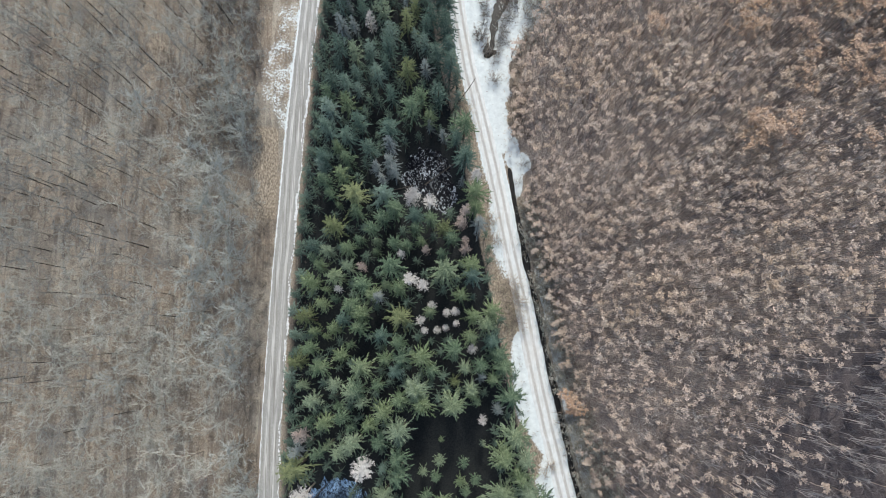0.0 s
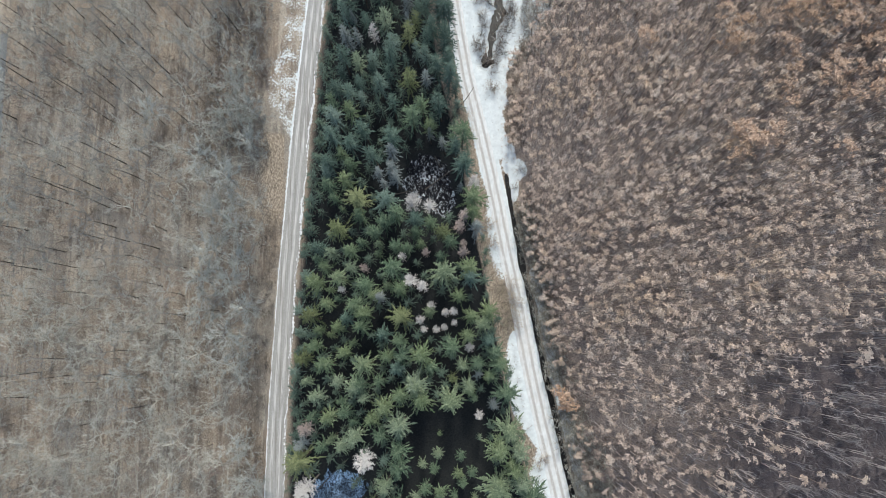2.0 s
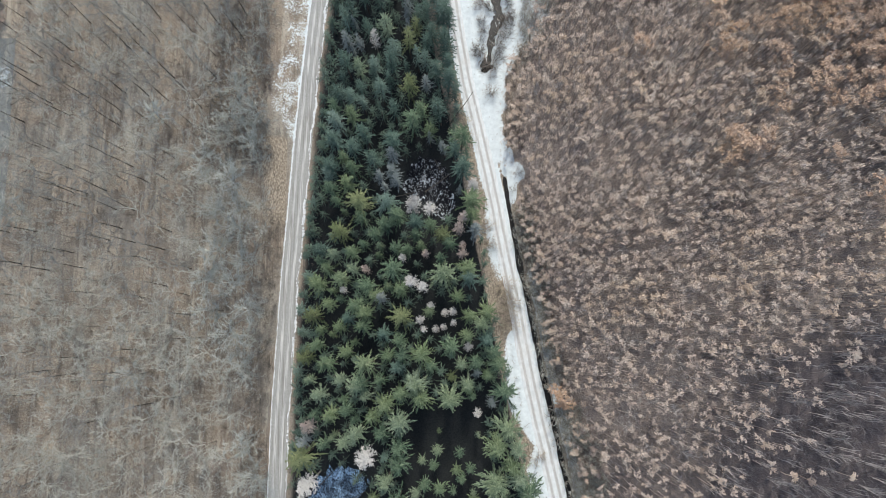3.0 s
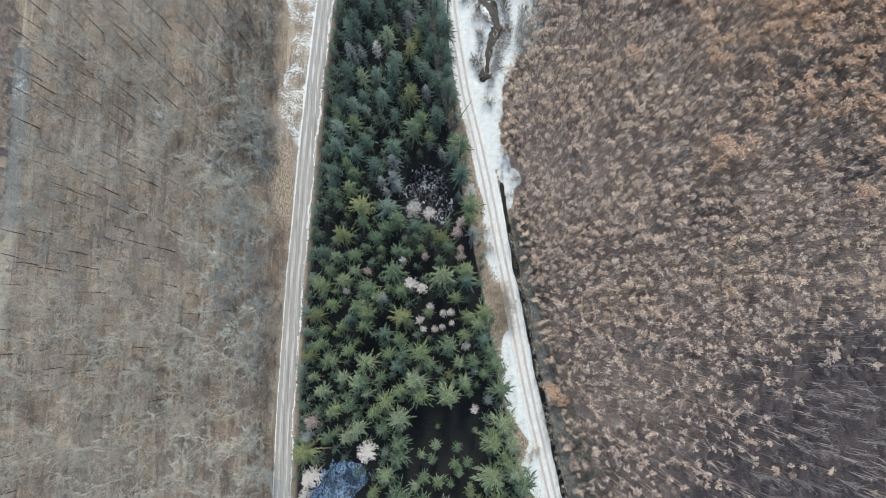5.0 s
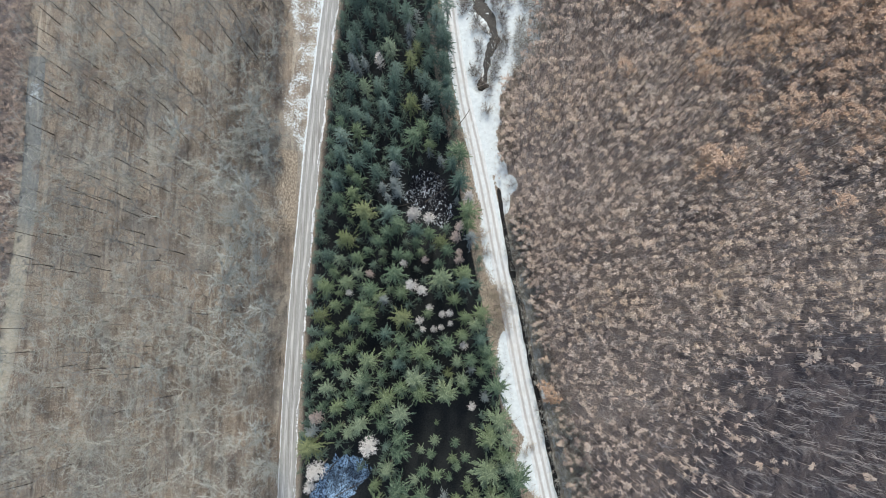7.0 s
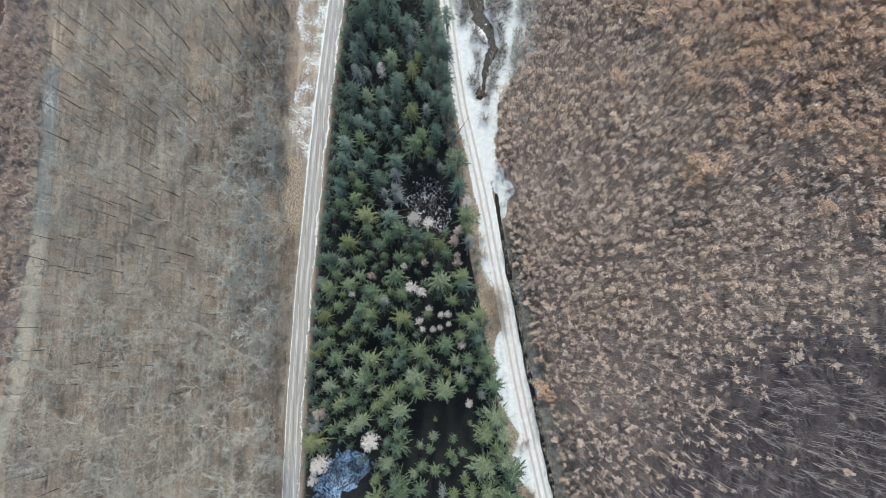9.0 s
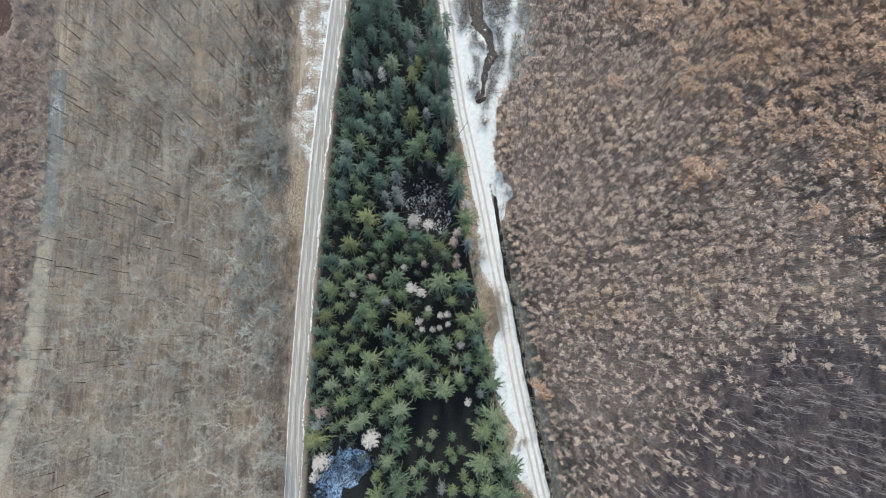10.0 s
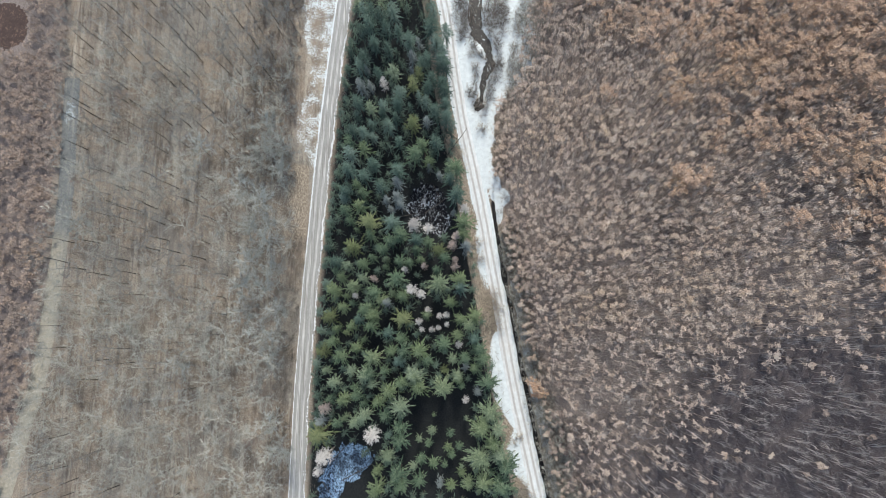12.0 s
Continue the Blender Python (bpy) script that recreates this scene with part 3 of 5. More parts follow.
build_pond(POND_SOUTH, pond_shade_blue, "half-frozen pool with snow painted in shade blue and dark tussocks", 22)
build_pond([(6.0, 68.6), (7.2, 70.0), (9.0, 70.2), (9.9, 69.2), (8.6, 68.3), (7.0, 67.6)], ditch_mud, "small dark hole where the stream sinks", 25)
build_snow_ridge()


# ---- trees ----
def spruce_geo(seed, tall=15.0, wide=2.7, whorls=11, spread=9.5, stations=4):
    """Crowded whorls of arched, drooping boughs, feathered with hanging side sprays; returns trunk and crown."""
    rng = np.random.default_rng(seed)
    trunk, crown = Geo(), Geo()
    joints = np.array([[0.05 * rng.normal(), 0.05 * rng.normal(), tall * k / 5] for k in range(6)])
    joints[0] = (0, 0, -0.3)
    joints[5, :2] = joints[4, :2]
    radius = np.array([0.20, 0.15, 0.12, 0.085, 0.05, 0.012])
    trunk.rods(joints[:-1], joints[1:], radius[:-1], radius[1:], sides=6)
    feet, tips, reaches = [], [], []
    lopsided, heavy = rng.uniform(0, 6.283), rng.uniform(0.05, 0.22)
    for k in range(whorls):
        f = 0.42 + 0.56 * (k / (whorls - 1)) ** 0.72
        reach = wide * (1 - f) ** 0.48 * 1.24 + 0.10
        n = max(5, int(round(spread - 4.0 * f + rng.uniform(-1.0, 1.0))))
        turn0 = rng.uniform(0, 6.28)
        for j in range(n):
            a = turn0 + 6.283 * j / n + rng.normal(0, 0.26)
            length = reach * rng.uniform(0.50, 1.22) * (1 + heavy * math.cos(a - lopsided))
            z = tall * f + rng.normal(0, 0.30)
            lift = (np.interp(f, [0.42, 0.65, 0.85, 0.93, 1.0], [-0.45, -0.22, 0.05, 0.22, 0.6]) + rng.normal(0, 0.10)) * length
            feet.append((0, 0, z))
            tips.append((math.cos(a) * length, math.sin(a) * length, z + lift))
            reaches.append(length)
    a, b, length = np.array(feet), np.array(tips), np.array(reaches)[:, None]
    way = b - a
    ahead = unit(way)
    flat = unit(np.stack([-way[:, 1], way[:, 0], 0 * way[:, 2]], 1))
    up = np.array([[0, 0, 1.0]])

    def arch(s):
        return a + s * way + up * 0.50 * length * s * (1 - s)

    crown.spikes(arch(0.0), arch(0.7), 0.03)
    # a feathered spine in two lengths, then pairs of side sprays that shorten outwards
    crown.sprays(arch(0.15), arch(0.66) - arch(0.15), flat * (0.030 * length + 0.040), tent=0.7)
    crown.sprays(arch(0.56), arch(1.04) - arch(0.56), flat * (0.034 * length + 0.034), tent=0.7)
    for s in np.linspace(0.20, 0.86, stations):
        for sign in (-1, 1):
            here = s + rng.uniform(-0.09, 0.09, (len(a), 1))
            reach = (0.24 * (1.12 - s) * length + 0.14) * rng.uniform(0.55, 1.35, (len(a), 1))
            d = unit(0.85 * ahead + sign * 0.62 * flat + up * rng.normal(-0.22, 0.20, (len(a), 1)))
            side = unit(np.cross(d, up)) * (0.012 * length + 0.034)
            crown.sprays(arch(here), d * reach, side, tent=0.7)
    crown.spikes([[0, 0, tall * 0.93]], [[joints[5, 0], joints[5, 1], tall * 1.02]], 0.06)
    return trunk, crown


def tuft_geo(seed, tall=13.0, wide=1.5, n=26):
    """A conifer that has lost its needles: a narrow crown of dense, pale, upswept twigs."""
    rng = np.random.default_rng(seed)
    trunk, crown = Geo(), Geo()
    lean = np.array([rng.normal(0, 0.25), rng.normal(0, 0.25), tall])
    steps_ = np.linspace(0, 1, 5)[:, None] * lean
    trunk.rods(steps_[:-1], steps_[1:], [0.13, 0.10, 0.075, 0.045], [0.10, 0.075, 0.045, 0.015], sides=5)
    f = 0.45 + 0.55 * rng.random(n * 3) ** 0.8
    a = f[:, None] * lean
    turn = rng.uniform(0, 6.283, len(f))
    length = wide * np.clip(1.3 - f, 0.35, 0.6) / 0.6 * rng.uniform(0.75, 1.05, len(f))
    way = np.stack([np.cos(turn), np.sin(turn), rng.uniform(0.15, 0.8, len(f))], 1) * length[:, None]
    crown.spikes(a, a + way, 0.03)
    for _ in range(17):
        s = rng.uniform(0.10, 1.0, len(a))[:, None]
        d = unit(way) * 0.5 + rng.normal(0, 0.6, way.shape) + [0, 0, 0.2]
        w = unit(np.cross(d, rng.normal(size=d.shape)))
        crown.sprays(a + s * way, unit(d) * rng.uniform(0.18, 0.42, len(a))[:, None], w * 0.045, tent=0.6)
    return trunk, crown


def grown(rng, a, b, n, share, spread, up, low=0.35):
    """Side shoots from limbs a-b: their feet and tips."""
    k = np.repeat(np.arange(len(a)), n)
    s = rng.uniform(low, 1.0, len(k))[:, None]
    way = (b - a)[k]
    long = np.linalg.norm(way, axis=1, keepdims=True)
    d = unit(unit(way) + spread * unit(rng.normal(size=way.shape)) + [0, 0, up])
    feet = a[k] + s * way
    return feet, feet + d * long * share * rng.uniform(0.6, 1.25, len(k))[:, None]


def bare_geo(seed, tall=18.0, limbs=11, spread=1.0, fork=0.45, girth=0.12, twigs=5, fine=0.032):
    """A leafless broadleaf: bent trunk, limbs, branches and twigs."""
    rng = np.random.default_rng(seed)
    trunk, crown = Geo(), Geo()
    k = np.linspace(0, 1, 8)
    drift = rng.normal(0, 0.55, 2) * k[:, None] ** 2 + rng.normal(0, 0.14, 2) * np.sin(4 * k)[:, None] + np.cumsum(rng.normal(0, 0.035, (8, 2)), 0)
    drift -= drift[0]
    spine = np.c_[drift, tall * k * 0.9]
    thick = girth * (1 - 0.86 * k)
    low = spine.copy()
    low[0, 2] = -0.3
    trunk.rods(low[:4], low[1:5], thick[:4], thick[1:5], sides=5)
    crown.rods(low[4:-1], low[5:], thick[4:-1], thick[5:], sides=4)
    f = np.sort(rng.uniform(fork, 0.99, limbs))
    a = np.stack([np.interp(f, k, spine[:, i]) for i in range(3)], 1)
    turn = np.arange(limbs) * 2.4 + rng.normal(0, 0.5, limbs)
    long = tall * spread * np.interp(f, [fork, 0.75, 1.0], [0.26, 0.24, 0.15]) * rng.uniform(0.6, 1.3, limbs)
    rise = rng.uniform(0.35, 1.1, limbs)
    b = a + unit(np.stack([np.cos(turn), np.sin(turn), rise], 1)) * long[:, None]
    mid = (a + b) / 2 + rng.normal(0, 0.08, a.shape) * long[:, None]
    crown.rods(a, mid, 0.40 * girth, 0.30 * girth)
    crown.rods(mid, b, 0.30 * girth, 0.12 * girth)
    a1, b1 = grown(rng, mid, b, 3, 0.95, 0.85, 0.10, 0.0)
    a2, b2 = grown(rng, a, mid, 2, 0.85, 0.95, 0.10, 0.4)
    a1, b1 = np.concatenate([a1, a2]), np.concatenate([b1, b2])
    bend = (a1 + b1) / 2 + rng.normal(0, 0.10, a1.shape) * np.linalg.norm(b1 - a1, axis=1, keepdims=True)
    crown.rods(a1, bend, 0.20 * girth, 0.15 * girth)
    crown.spikes(bend, b1, 0.15 * girth)
    a3, b3 = grown(rng, a1, b1, twigs, 0.62, 0.85, 0.08, 0.2)
    twig = Geo()
    twig.spikes(a3, b3, fine)
    return trunk, crown, twig


def oak_geo(seed, tall=11.0, wide=0.68, clumps=6, leaves=13, size=0.30, puff=0.46, core=5):
    """A young oak that keeps its dry leaves: full, soft-edged tufts of leaf sprays at the ends of upswept limbs."""
    rng = np.random.default_rng(seed)
    trunk, crown = Geo(), Geo()
    spine = np.array([[0, 0, -0.3], [0.1 * rng.normal(), 0.1 * rng.normal(), 0.45 * tall], [0.25 * rng.normal(), 0.25 * rng.normal(), 0.85 * tall]])
    trunk.rods(spine[:-1], spine[1:], [0.10, 0.075], [0.075, 0.03], sides=3)
    turn = np.arange(clumps) * 2.4 + rng.normal(0, 0.6, clumps)
    out = wide * np.sqrt((np.arange(clumps) + 0.2) / clumps) * rng.uniform(0.7, 1.2, clumps)
    top = tall * (1.0 - 0.20 * (out / wide) ** 2) + rng.normal(0, 0.05 * tall, clumps)
    tips = np.stack([np.cos(turn) * out, np.sin(turn) * out, top], 1) + np.r_[spine[2, :2], 0]
    s = rng.uniform(0.45, 0.95, clumps)[:, None]
    fork = spine[1] + s * (spine[2] - spine[1])
    trunk.spikes(fork, tips, 0.035)
    share = rng.uniform(0.6, 1.35, (clumps, 1))
    for _ in range(leaves):
        at = tips + unit(rng.normal(size=tips.shape)) * rng.random((clumps, 1)) ** 0.6 * [1.15 * puff, 1.15 * puff, 0.95 * puff] * share
        d = unit(rng.normal(size=tips.shape) * [1, 1, 0.32] + [0, 0, 0.10])
        w = unit(np.cross(d, [0, 0, 1.0]) + rng.normal(0, 0.22, d.shape))
        crown.sprays(at, d * size * rng.uniform(0.6, 1.3, (clumps, 1)), w * size * 0.36, tent=0.4)
    for _ in range(core):
        at = tips + rng.normal(0, 1, tips.shape) * [0.42 * puff, 0.42 * puff, 0.30 * puff] * share - [0, 0, 0.25 * puff]
        d = unit(rng.normal(size=tips.shape) * [1, 1, 0.5])
        w = unit(np.cross(d, [0, 0, 1.0]) + rng.normal(0, 0.4, d.shape))
        crown.sprays(at - d * size, d * 1.9 * size, w * size * 0.55, tent=0.45)
    return trunk, crown


def pole_geo(seed, tall=7.8):
    """A stool of thin bare stems that bend together, each with a hazy brush of twigs at its head."""
    rng = np.random.default_rng(seed)
    trunk, crown = Geo(), Geo()
    k = np.array([0, 0.35, 0.7, 1.0])
    common = rng.normal(0, 0.5, 2)
    for stem in range(int(rng.integers(2, 5))):
        bend = common + rng.normal(0, 0.35, 2)
        root = rng.normal(0, 0.35, 2)
        high = tall * rng.uniform(0.7, 1.05)
        spine = np.c_[root[0] + bend[0] * k ** 2, root[1] + bend[1] * k ** 2, high * k]
        spine[1:3, :2] += rng.normal(0, 0.10, (2, 2))
        spine[0, 2] = -0.3
        thick = np.array([0.055, 0.065, 0.070, 0.03])
        trunk.rods(spine[:-1], spine[1:], thick[:-1], thick[1:], sides=3)
        n = 5
        f = rng.uniform(0.5, 0.99, n)
        a = np.stack([np.interp(f, k, spine[:, i]) for i in range(3)], 1)
        turn = rng.uniform(0, 6.283, n)
        b = a + np.stack([np.cos(turn), np.sin(turn), rng.uniform(0.9, 2.0, n)], 1) * rng.uniform(0.35, 0.75, n)[:, None]
        crown.spikes(a, b, 0.034)
        a1, b1 = grown(rng, a, b, 4, 0.75, 0.8, 0.2)
        crown.spikes(a1, b1, 0.026)
    return trunk, crown


def bush_geo(seed, tall=2.4, stems=13, wide=0.8, thick=1.0):
    """A rounded leafless bush: stems from one root, shoots and fine twigs."""
    rng = np.random.default_rng(seed)
    stem, twig = Geo(), Geo()
    turn = np.arange(stems) * 2.4 + rng.normal(0, 0.3, stems)
    a = np.stack([0.25 * np.cos(turn), 0.25 * np.sin(turn), 0 * turn - 0.1], 1)
    out = wide * rng.uniform(0.2, 1.0, stems)
    b = a + np.stack([np.cos(turn) * out, np.sin(turn) * out, rng.uniform(0.6, 1.0, stems)], 1) * tall
    stem.spikes(a, b, 0.035 * thick)
    a1, b1 = grown(rng, a, b, 5, 0.55, 0.85, 0.1)
    stem.spikes(a1, b1, 0.022 * thick)
    a2, b2 = grown(rng, a1, b1, 2, 0.6, 0.9, 0.1)
    twig.spikes(a2, b2, 0.018 * thick)
    return stem, twig


def shrub_geo(seed, tall=2.4, stems=6):
    """A leafless bush of many thin stems."""
    rng = np.random.default_rng(seed)
    g = Geo()
    turn = rng.uniform(0, 6.283, stems)
    a = np.stack([0.2 * np.cos(turn), 0.2 * np.sin(turn), 0 * turn - 0.1], 1)
    b = a + np.stack([np.cos(turn) * 0.6, np.sin(turn) * 0.6, rng.uniform(0.7, 1.1, stems)], 1) * tall * rng.uniform(0.6, 1.0, stems)[:, None]
    g.spikes(a, b, 0.06)
    a1, b1 = grown(rng, a, b, 5, 0.55, 0.85, 0.15)
    g.spikes(a1, b1, 0.05)
    return g


def sapling_geo(seed, tall=6.0, stems=3, shoots=6):
    """A thin leafless sapling with upswept shoots."""
    rng = np.random.default_rng(seed)
    g = Geo()
    turn = rng.uniform(0, 6.283, stems)
    a = np.stack([0.15 * np.cos(turn), 0.15 * np.sin(turn), 0 * turn - 0.2], 1)
    b = a + np.stack([np.cos(turn) * 0.16, np.sin(turn) * 0.16, rng.uniform(0.7, 1.0, stems)], 1) * tall
    g.spikes(a, b, 0.050)
    a1, b1 = grown(rng, a, b, shoots, 0.22, 0.85, 0.0, 0.3)
    g.spikes(a1, b1, 0.046)
    return g


def leafy_sapling_geo(seed, tall=9.0, wide=1.45, sprays=40):
    """A thin sapling with scattered dry leaves along its stems."""
    rng = np.random.default_rng(seed)
    g = Geo()
    turn = rng.uniform(0, 6.283, 3)
    a = np.stack([0.1 * np.cos(turn), 0.1 * np.sin(turn), 0 * turn - 0.2], 1)
    b = a + np.stack([np.cos(turn) * 0.12, np.sin(turn) * 0.12, rng.uniform(0.75, 1.0, 3)], 1) * tall
    g.spikes(a, b, 0.045)
    heads = np.c_[rng.normal(0, 0.5 * wide, (5, 2)), tall * rng.uniform(0.78, 1.0, 5)]
    at = heads[rng.integers(5, size=sprays)] + rng.normal(0, 0.26, (sprays, 3))
    d = unit(rng.normal(size=at.shape) * [1, 1, 0.5])
    w = unit(np.cross(d, [0, 0, 1.0]) + rng.normal(0, 0.35, d.shape))
    g.sprays(at, d * 0.36 * rng.uniform(0.7, 1.4, (sprays, 1)), w * 0.13, tent=0.5)
    return g


def haze_geo(seed, tall=10.3, wide=1.25, twigs=38):
    """A leafless young tree: a thin stem under a rounded brush of fine twigs."""
    rng = np.random.default_rng(seed)
    g = Geo()
    top = np.array([rng.normal(0, 0.3), rng.normal(0, 0.3), tall])
    g.spikes([[0, 0, -0.2]], [top], 0.06)
    f = rng.uniform(0.74, 1.0, twigs)[:, None]
    foot_ = f * top + rng.normal(0, 0.42 * wide, (twigs, 3)) * [1, 1, 0.4]
    d = unit(np.c_[foot_[:, :2] - f * top[:2], rng.uniform(0.1, 0.7, twigs)] + rng.normal(0, 0.45, (twigs, 3)))
    w = unit(np.cross(d, rng.normal(size=d.shape)))
    g.sprays(foot_, d * rng.uniform(0.5, 1.3, (twigs, 1)), w * 0.040, tent=0.5)
    return g


def kit(name, pairs, bark_, crown_, label, category, group):
    """One thing of each mesh pair, kept as the pattern for copies; returns makers of placed copies."""
    stock = []
    for trunk, crown, *rest in pairs:
        stock.append((trunk.mesh("trunk", [bark_], True), crown.mesh("crown", [crown_]), *(g.mesh("brushwood", [crown_]) for g in rest)))
    return {"name": name, "stock": stock, "label": label, "category": category, "group": group, "first": {}}


def plant(kind, rng, x, y, across, up, label=""):
    """Sets one tree of a kind on the ground; alike trees share their meshes."""
    k = int(rng.integers(len(kind["stock"])))
    where = Matrix.LocRotScale((x, y, float(height(x, y))), Euler((rng.normal(0, 0.02), rng.normal(0, 0.02), rng.uniform(0, 6.283))), (across, across, up))
    if k not in kind["first"]:
        ob = new(kind["name"])
        ob.empty_display_size = 0.3
        ob.matrix_basis = where
        part("trunk", kind["stock"][k][0], ob)
        crown = part("crown", kind["stock"][k][1], ob)
        for data in kind["stock"][k][2:]:
            tagged(part("brushwood", data, crown), "fine bare twigs", kind="stuff")
        tagged(ob, kind["label"], kind["category"], kind["group"])
        kind["first"][k] = ob
    else:
        first = kind["first"][k]
        ob = copy_thing(first, where @ Matrix.Diagonal((1 / first.scale[0], 1 / first.scale[1], 1 / first.scale[2], 1)))
        ob.matrix_basis = where
    if label:
        tagged(ob, label)
    return ob


def mass(name, geos, materials, places, label, category, seed):
    """One object for trees that nobody could count: copies of a few patterns joined into one mesh."""
    rng = np.random.default_rng(seed)
    points, faces, slots, count = [], [], [], 0
    patterns = []
    for trunk, *rest in geos:
        p, f, s = trunk.arrays()
        s = 0 * s
        for g in rest:
            p2, f2, s2 = g.arrays()
            p, f, s = np.concatenate([p, p2]), np.concatenate([f, f2 + len(p)]), np.concatenate([s, 0 * s2 + 1])
        patterns.append((p, f, s))
    for x, y, across, up in places:
        p, f, s = patterns[int(rng.integers(len(patterns)))]
        a = rng.uniform(0, 6.283)
        c, d = math.cos(a) * across, math.sin(a) * across
        q = np.stack([p[:, 0] * c - p[:, 1] * d + x, p[:, 0] * d + p[:, 1] * c + y, p[:, 2] * up + float(height(x, y))], 1)
        points.append(q)
        faces.append(f + count)
        slots.append(s)
        count += len(p)
    me = mesh_of(name, np.concatenate(points), np.concatenate(faces), np.concatenate(slots), materials)
    return tagged(new(name, me), label, category, kind="stuff")


def scattered(rng, x0, x1, y0, y1, gap, keep):
    """Places thrown at random, at least about a gap apart, where keep(x, y) allows."""
    cells, out = {}, []
    for _ in range(int(2.6 * (x1 - x0) * (y1 - y0) / gap ** 2)):
        x, y = rng.uniform(x0, x1), rng.uniform(y0, y1)
        i, j = int(x // gap), int(y // gap)
        near = [q for di in (-1, 0, 1) for dj in (-1, 0, 1) for q in cells.get((i + di, j + dj), ())]
        if any((x - p) ** 2 + (y - q) ** 2 < (0.82 * gap) ** 2 for p, q in near) or not keep(x, y):
            continue
        cells.setdefault((i, j), []).append((x, y))
        out.append((x, y))
    return out


# ---- the spruce strip: x, y and crown radius of each tree ----
GREEN_1 = [
    (-26.6, 94.6, 2.8), (-20.8, 92.5, 2.8), (-24.8, 90.1, 3.1), (-20.0, 88.9, 2.5), (-16.4, 88.3, 2.5), (-6.9, 88.8, 3.1),
    (-5.4, 94.3, 2.5), (-13.0, 85.0, 2.8), (-23.3, 84.5, 2.2), (-19.3, 82.3, 2.5), (-26.2, 79.9, 2.8), (-27.1, 77.3, 2.5),
    (-5.2, 83.9, 2.5), (-3.6, 82.3, 2.8), (-22.1, 75.5, 1.9), (-17.3, 75.5, 2.5), (-9.9, 79.1, 1.9), (-7.4, 80.1, 2.2),
    (-6.2, 73.5, 2.5), (-3.3, 78.7, 2.8), (-2.5, 76.5, 2.5), (-16.4, 69.3, 2.5), (-7.3, 70.8, 2.2), (-2.7, 72.3, 2.5),
    (-2.4, 68.9, 2.8), (-27.7, 66.2, 2.8), (-24.0, 64.9, 2.5), (-20.4, 65.5, 2.2), (-16.3, 65.7, 2.5), (-12.5, 65.6, 1.6),
    (-10.0, 67.8, 1.9), (-7.8, 66.3, 2.2),
]
GREEN_2 = [
    (-5.0, 63.2, 3.4), (-2.3, 61.1, 2.8), (-20.9, 63.7, 1.6), (-17.0, 61.9, 1.9), (-23.7, 60.0, 1.9), (-18.8, 59.0, 2.5),
    (-29.2, 58.2, 2.5), (-28.1, 62.5, 1.9), (-27.8, 88.6, 2.2), (-24.5, 93.9, 2.5), (-18.4, 93.9, 2.8), (-2.4, 65.9, 2.5),
    (-2.3, 87.9, 2.5), (-25.7, 57.1, 2.5), (-23.7, 56.4, 1.6), (-15.8, 54.3, 2.5), (-29.9, 54.4, 2.5), (-25.9, 52.2, 2.5),
    (-29.4, 50.8, 2.8), (-22.2, 47.5, 2.8), (-4.3, 53.4, 3.1), (-8.6, 53.2, 2.5), (-11.1, 50.2, 3.4), (-6.8, 49.4, 1.9),
    (-29.5, 45.9, 3.1), (-25.9, 44.6, 2.5), (-15.8, 45.6, 3.1), (-27.3, 42.1, 2.2), (-30.3, 39.7, 2.5), (-25.4, 39.4, 2.2),
    (-19.6, 41.0, 3.1), (-31.6, 37.7, 1.9),
]
GREEN_3 = [
    (-30.6, 34.4, 2.5), (-26.7, 34.9, 2.5), (-29.3, 31.5, 1.9), (-17.6, 30.5, 3.1), (-27.5, 29.2, 1.2), (-14.4, 27.4, 2.8),
    (-17.1, 25.4, 2.5), (-9.7, 25.8, 3.1), (-6.7, 25.5, 2.5), (-10.4, 23.0, 2.2), (-19.5, 22.9, 2.2), (-23.5, 27.1, 2.2),
    (0.9, 46.9, 4.0), (-1.1, 43.5, 2.5), (1.0, 38.9, 3.1), (3.1, 31.1, 3.7), (3.1, 28.1, 2.5), (-32.8, 19.6, 2.5),
    (-30.0, 18.5, 1.9), (-25.4, 19.0, 2.2), (-22.6, 21.0, 1.6), (-18.9, 20.5, 1.6), (-19.0, 18.5, 1.2), (-32.8, 16.4, 1.9),
    (-30.9, 15.1, 1.9), (-27.9, 13.1, 2.5), (-25.2, 15.1, 1.9), (-16.2, 15.4, 3.4), (-14.5, 19.8, 2.2), (-11.9, 19.9, 1.9),
    (-8.9, 20.6, 1.6), (-4.4, 17.6, 1.9),
]
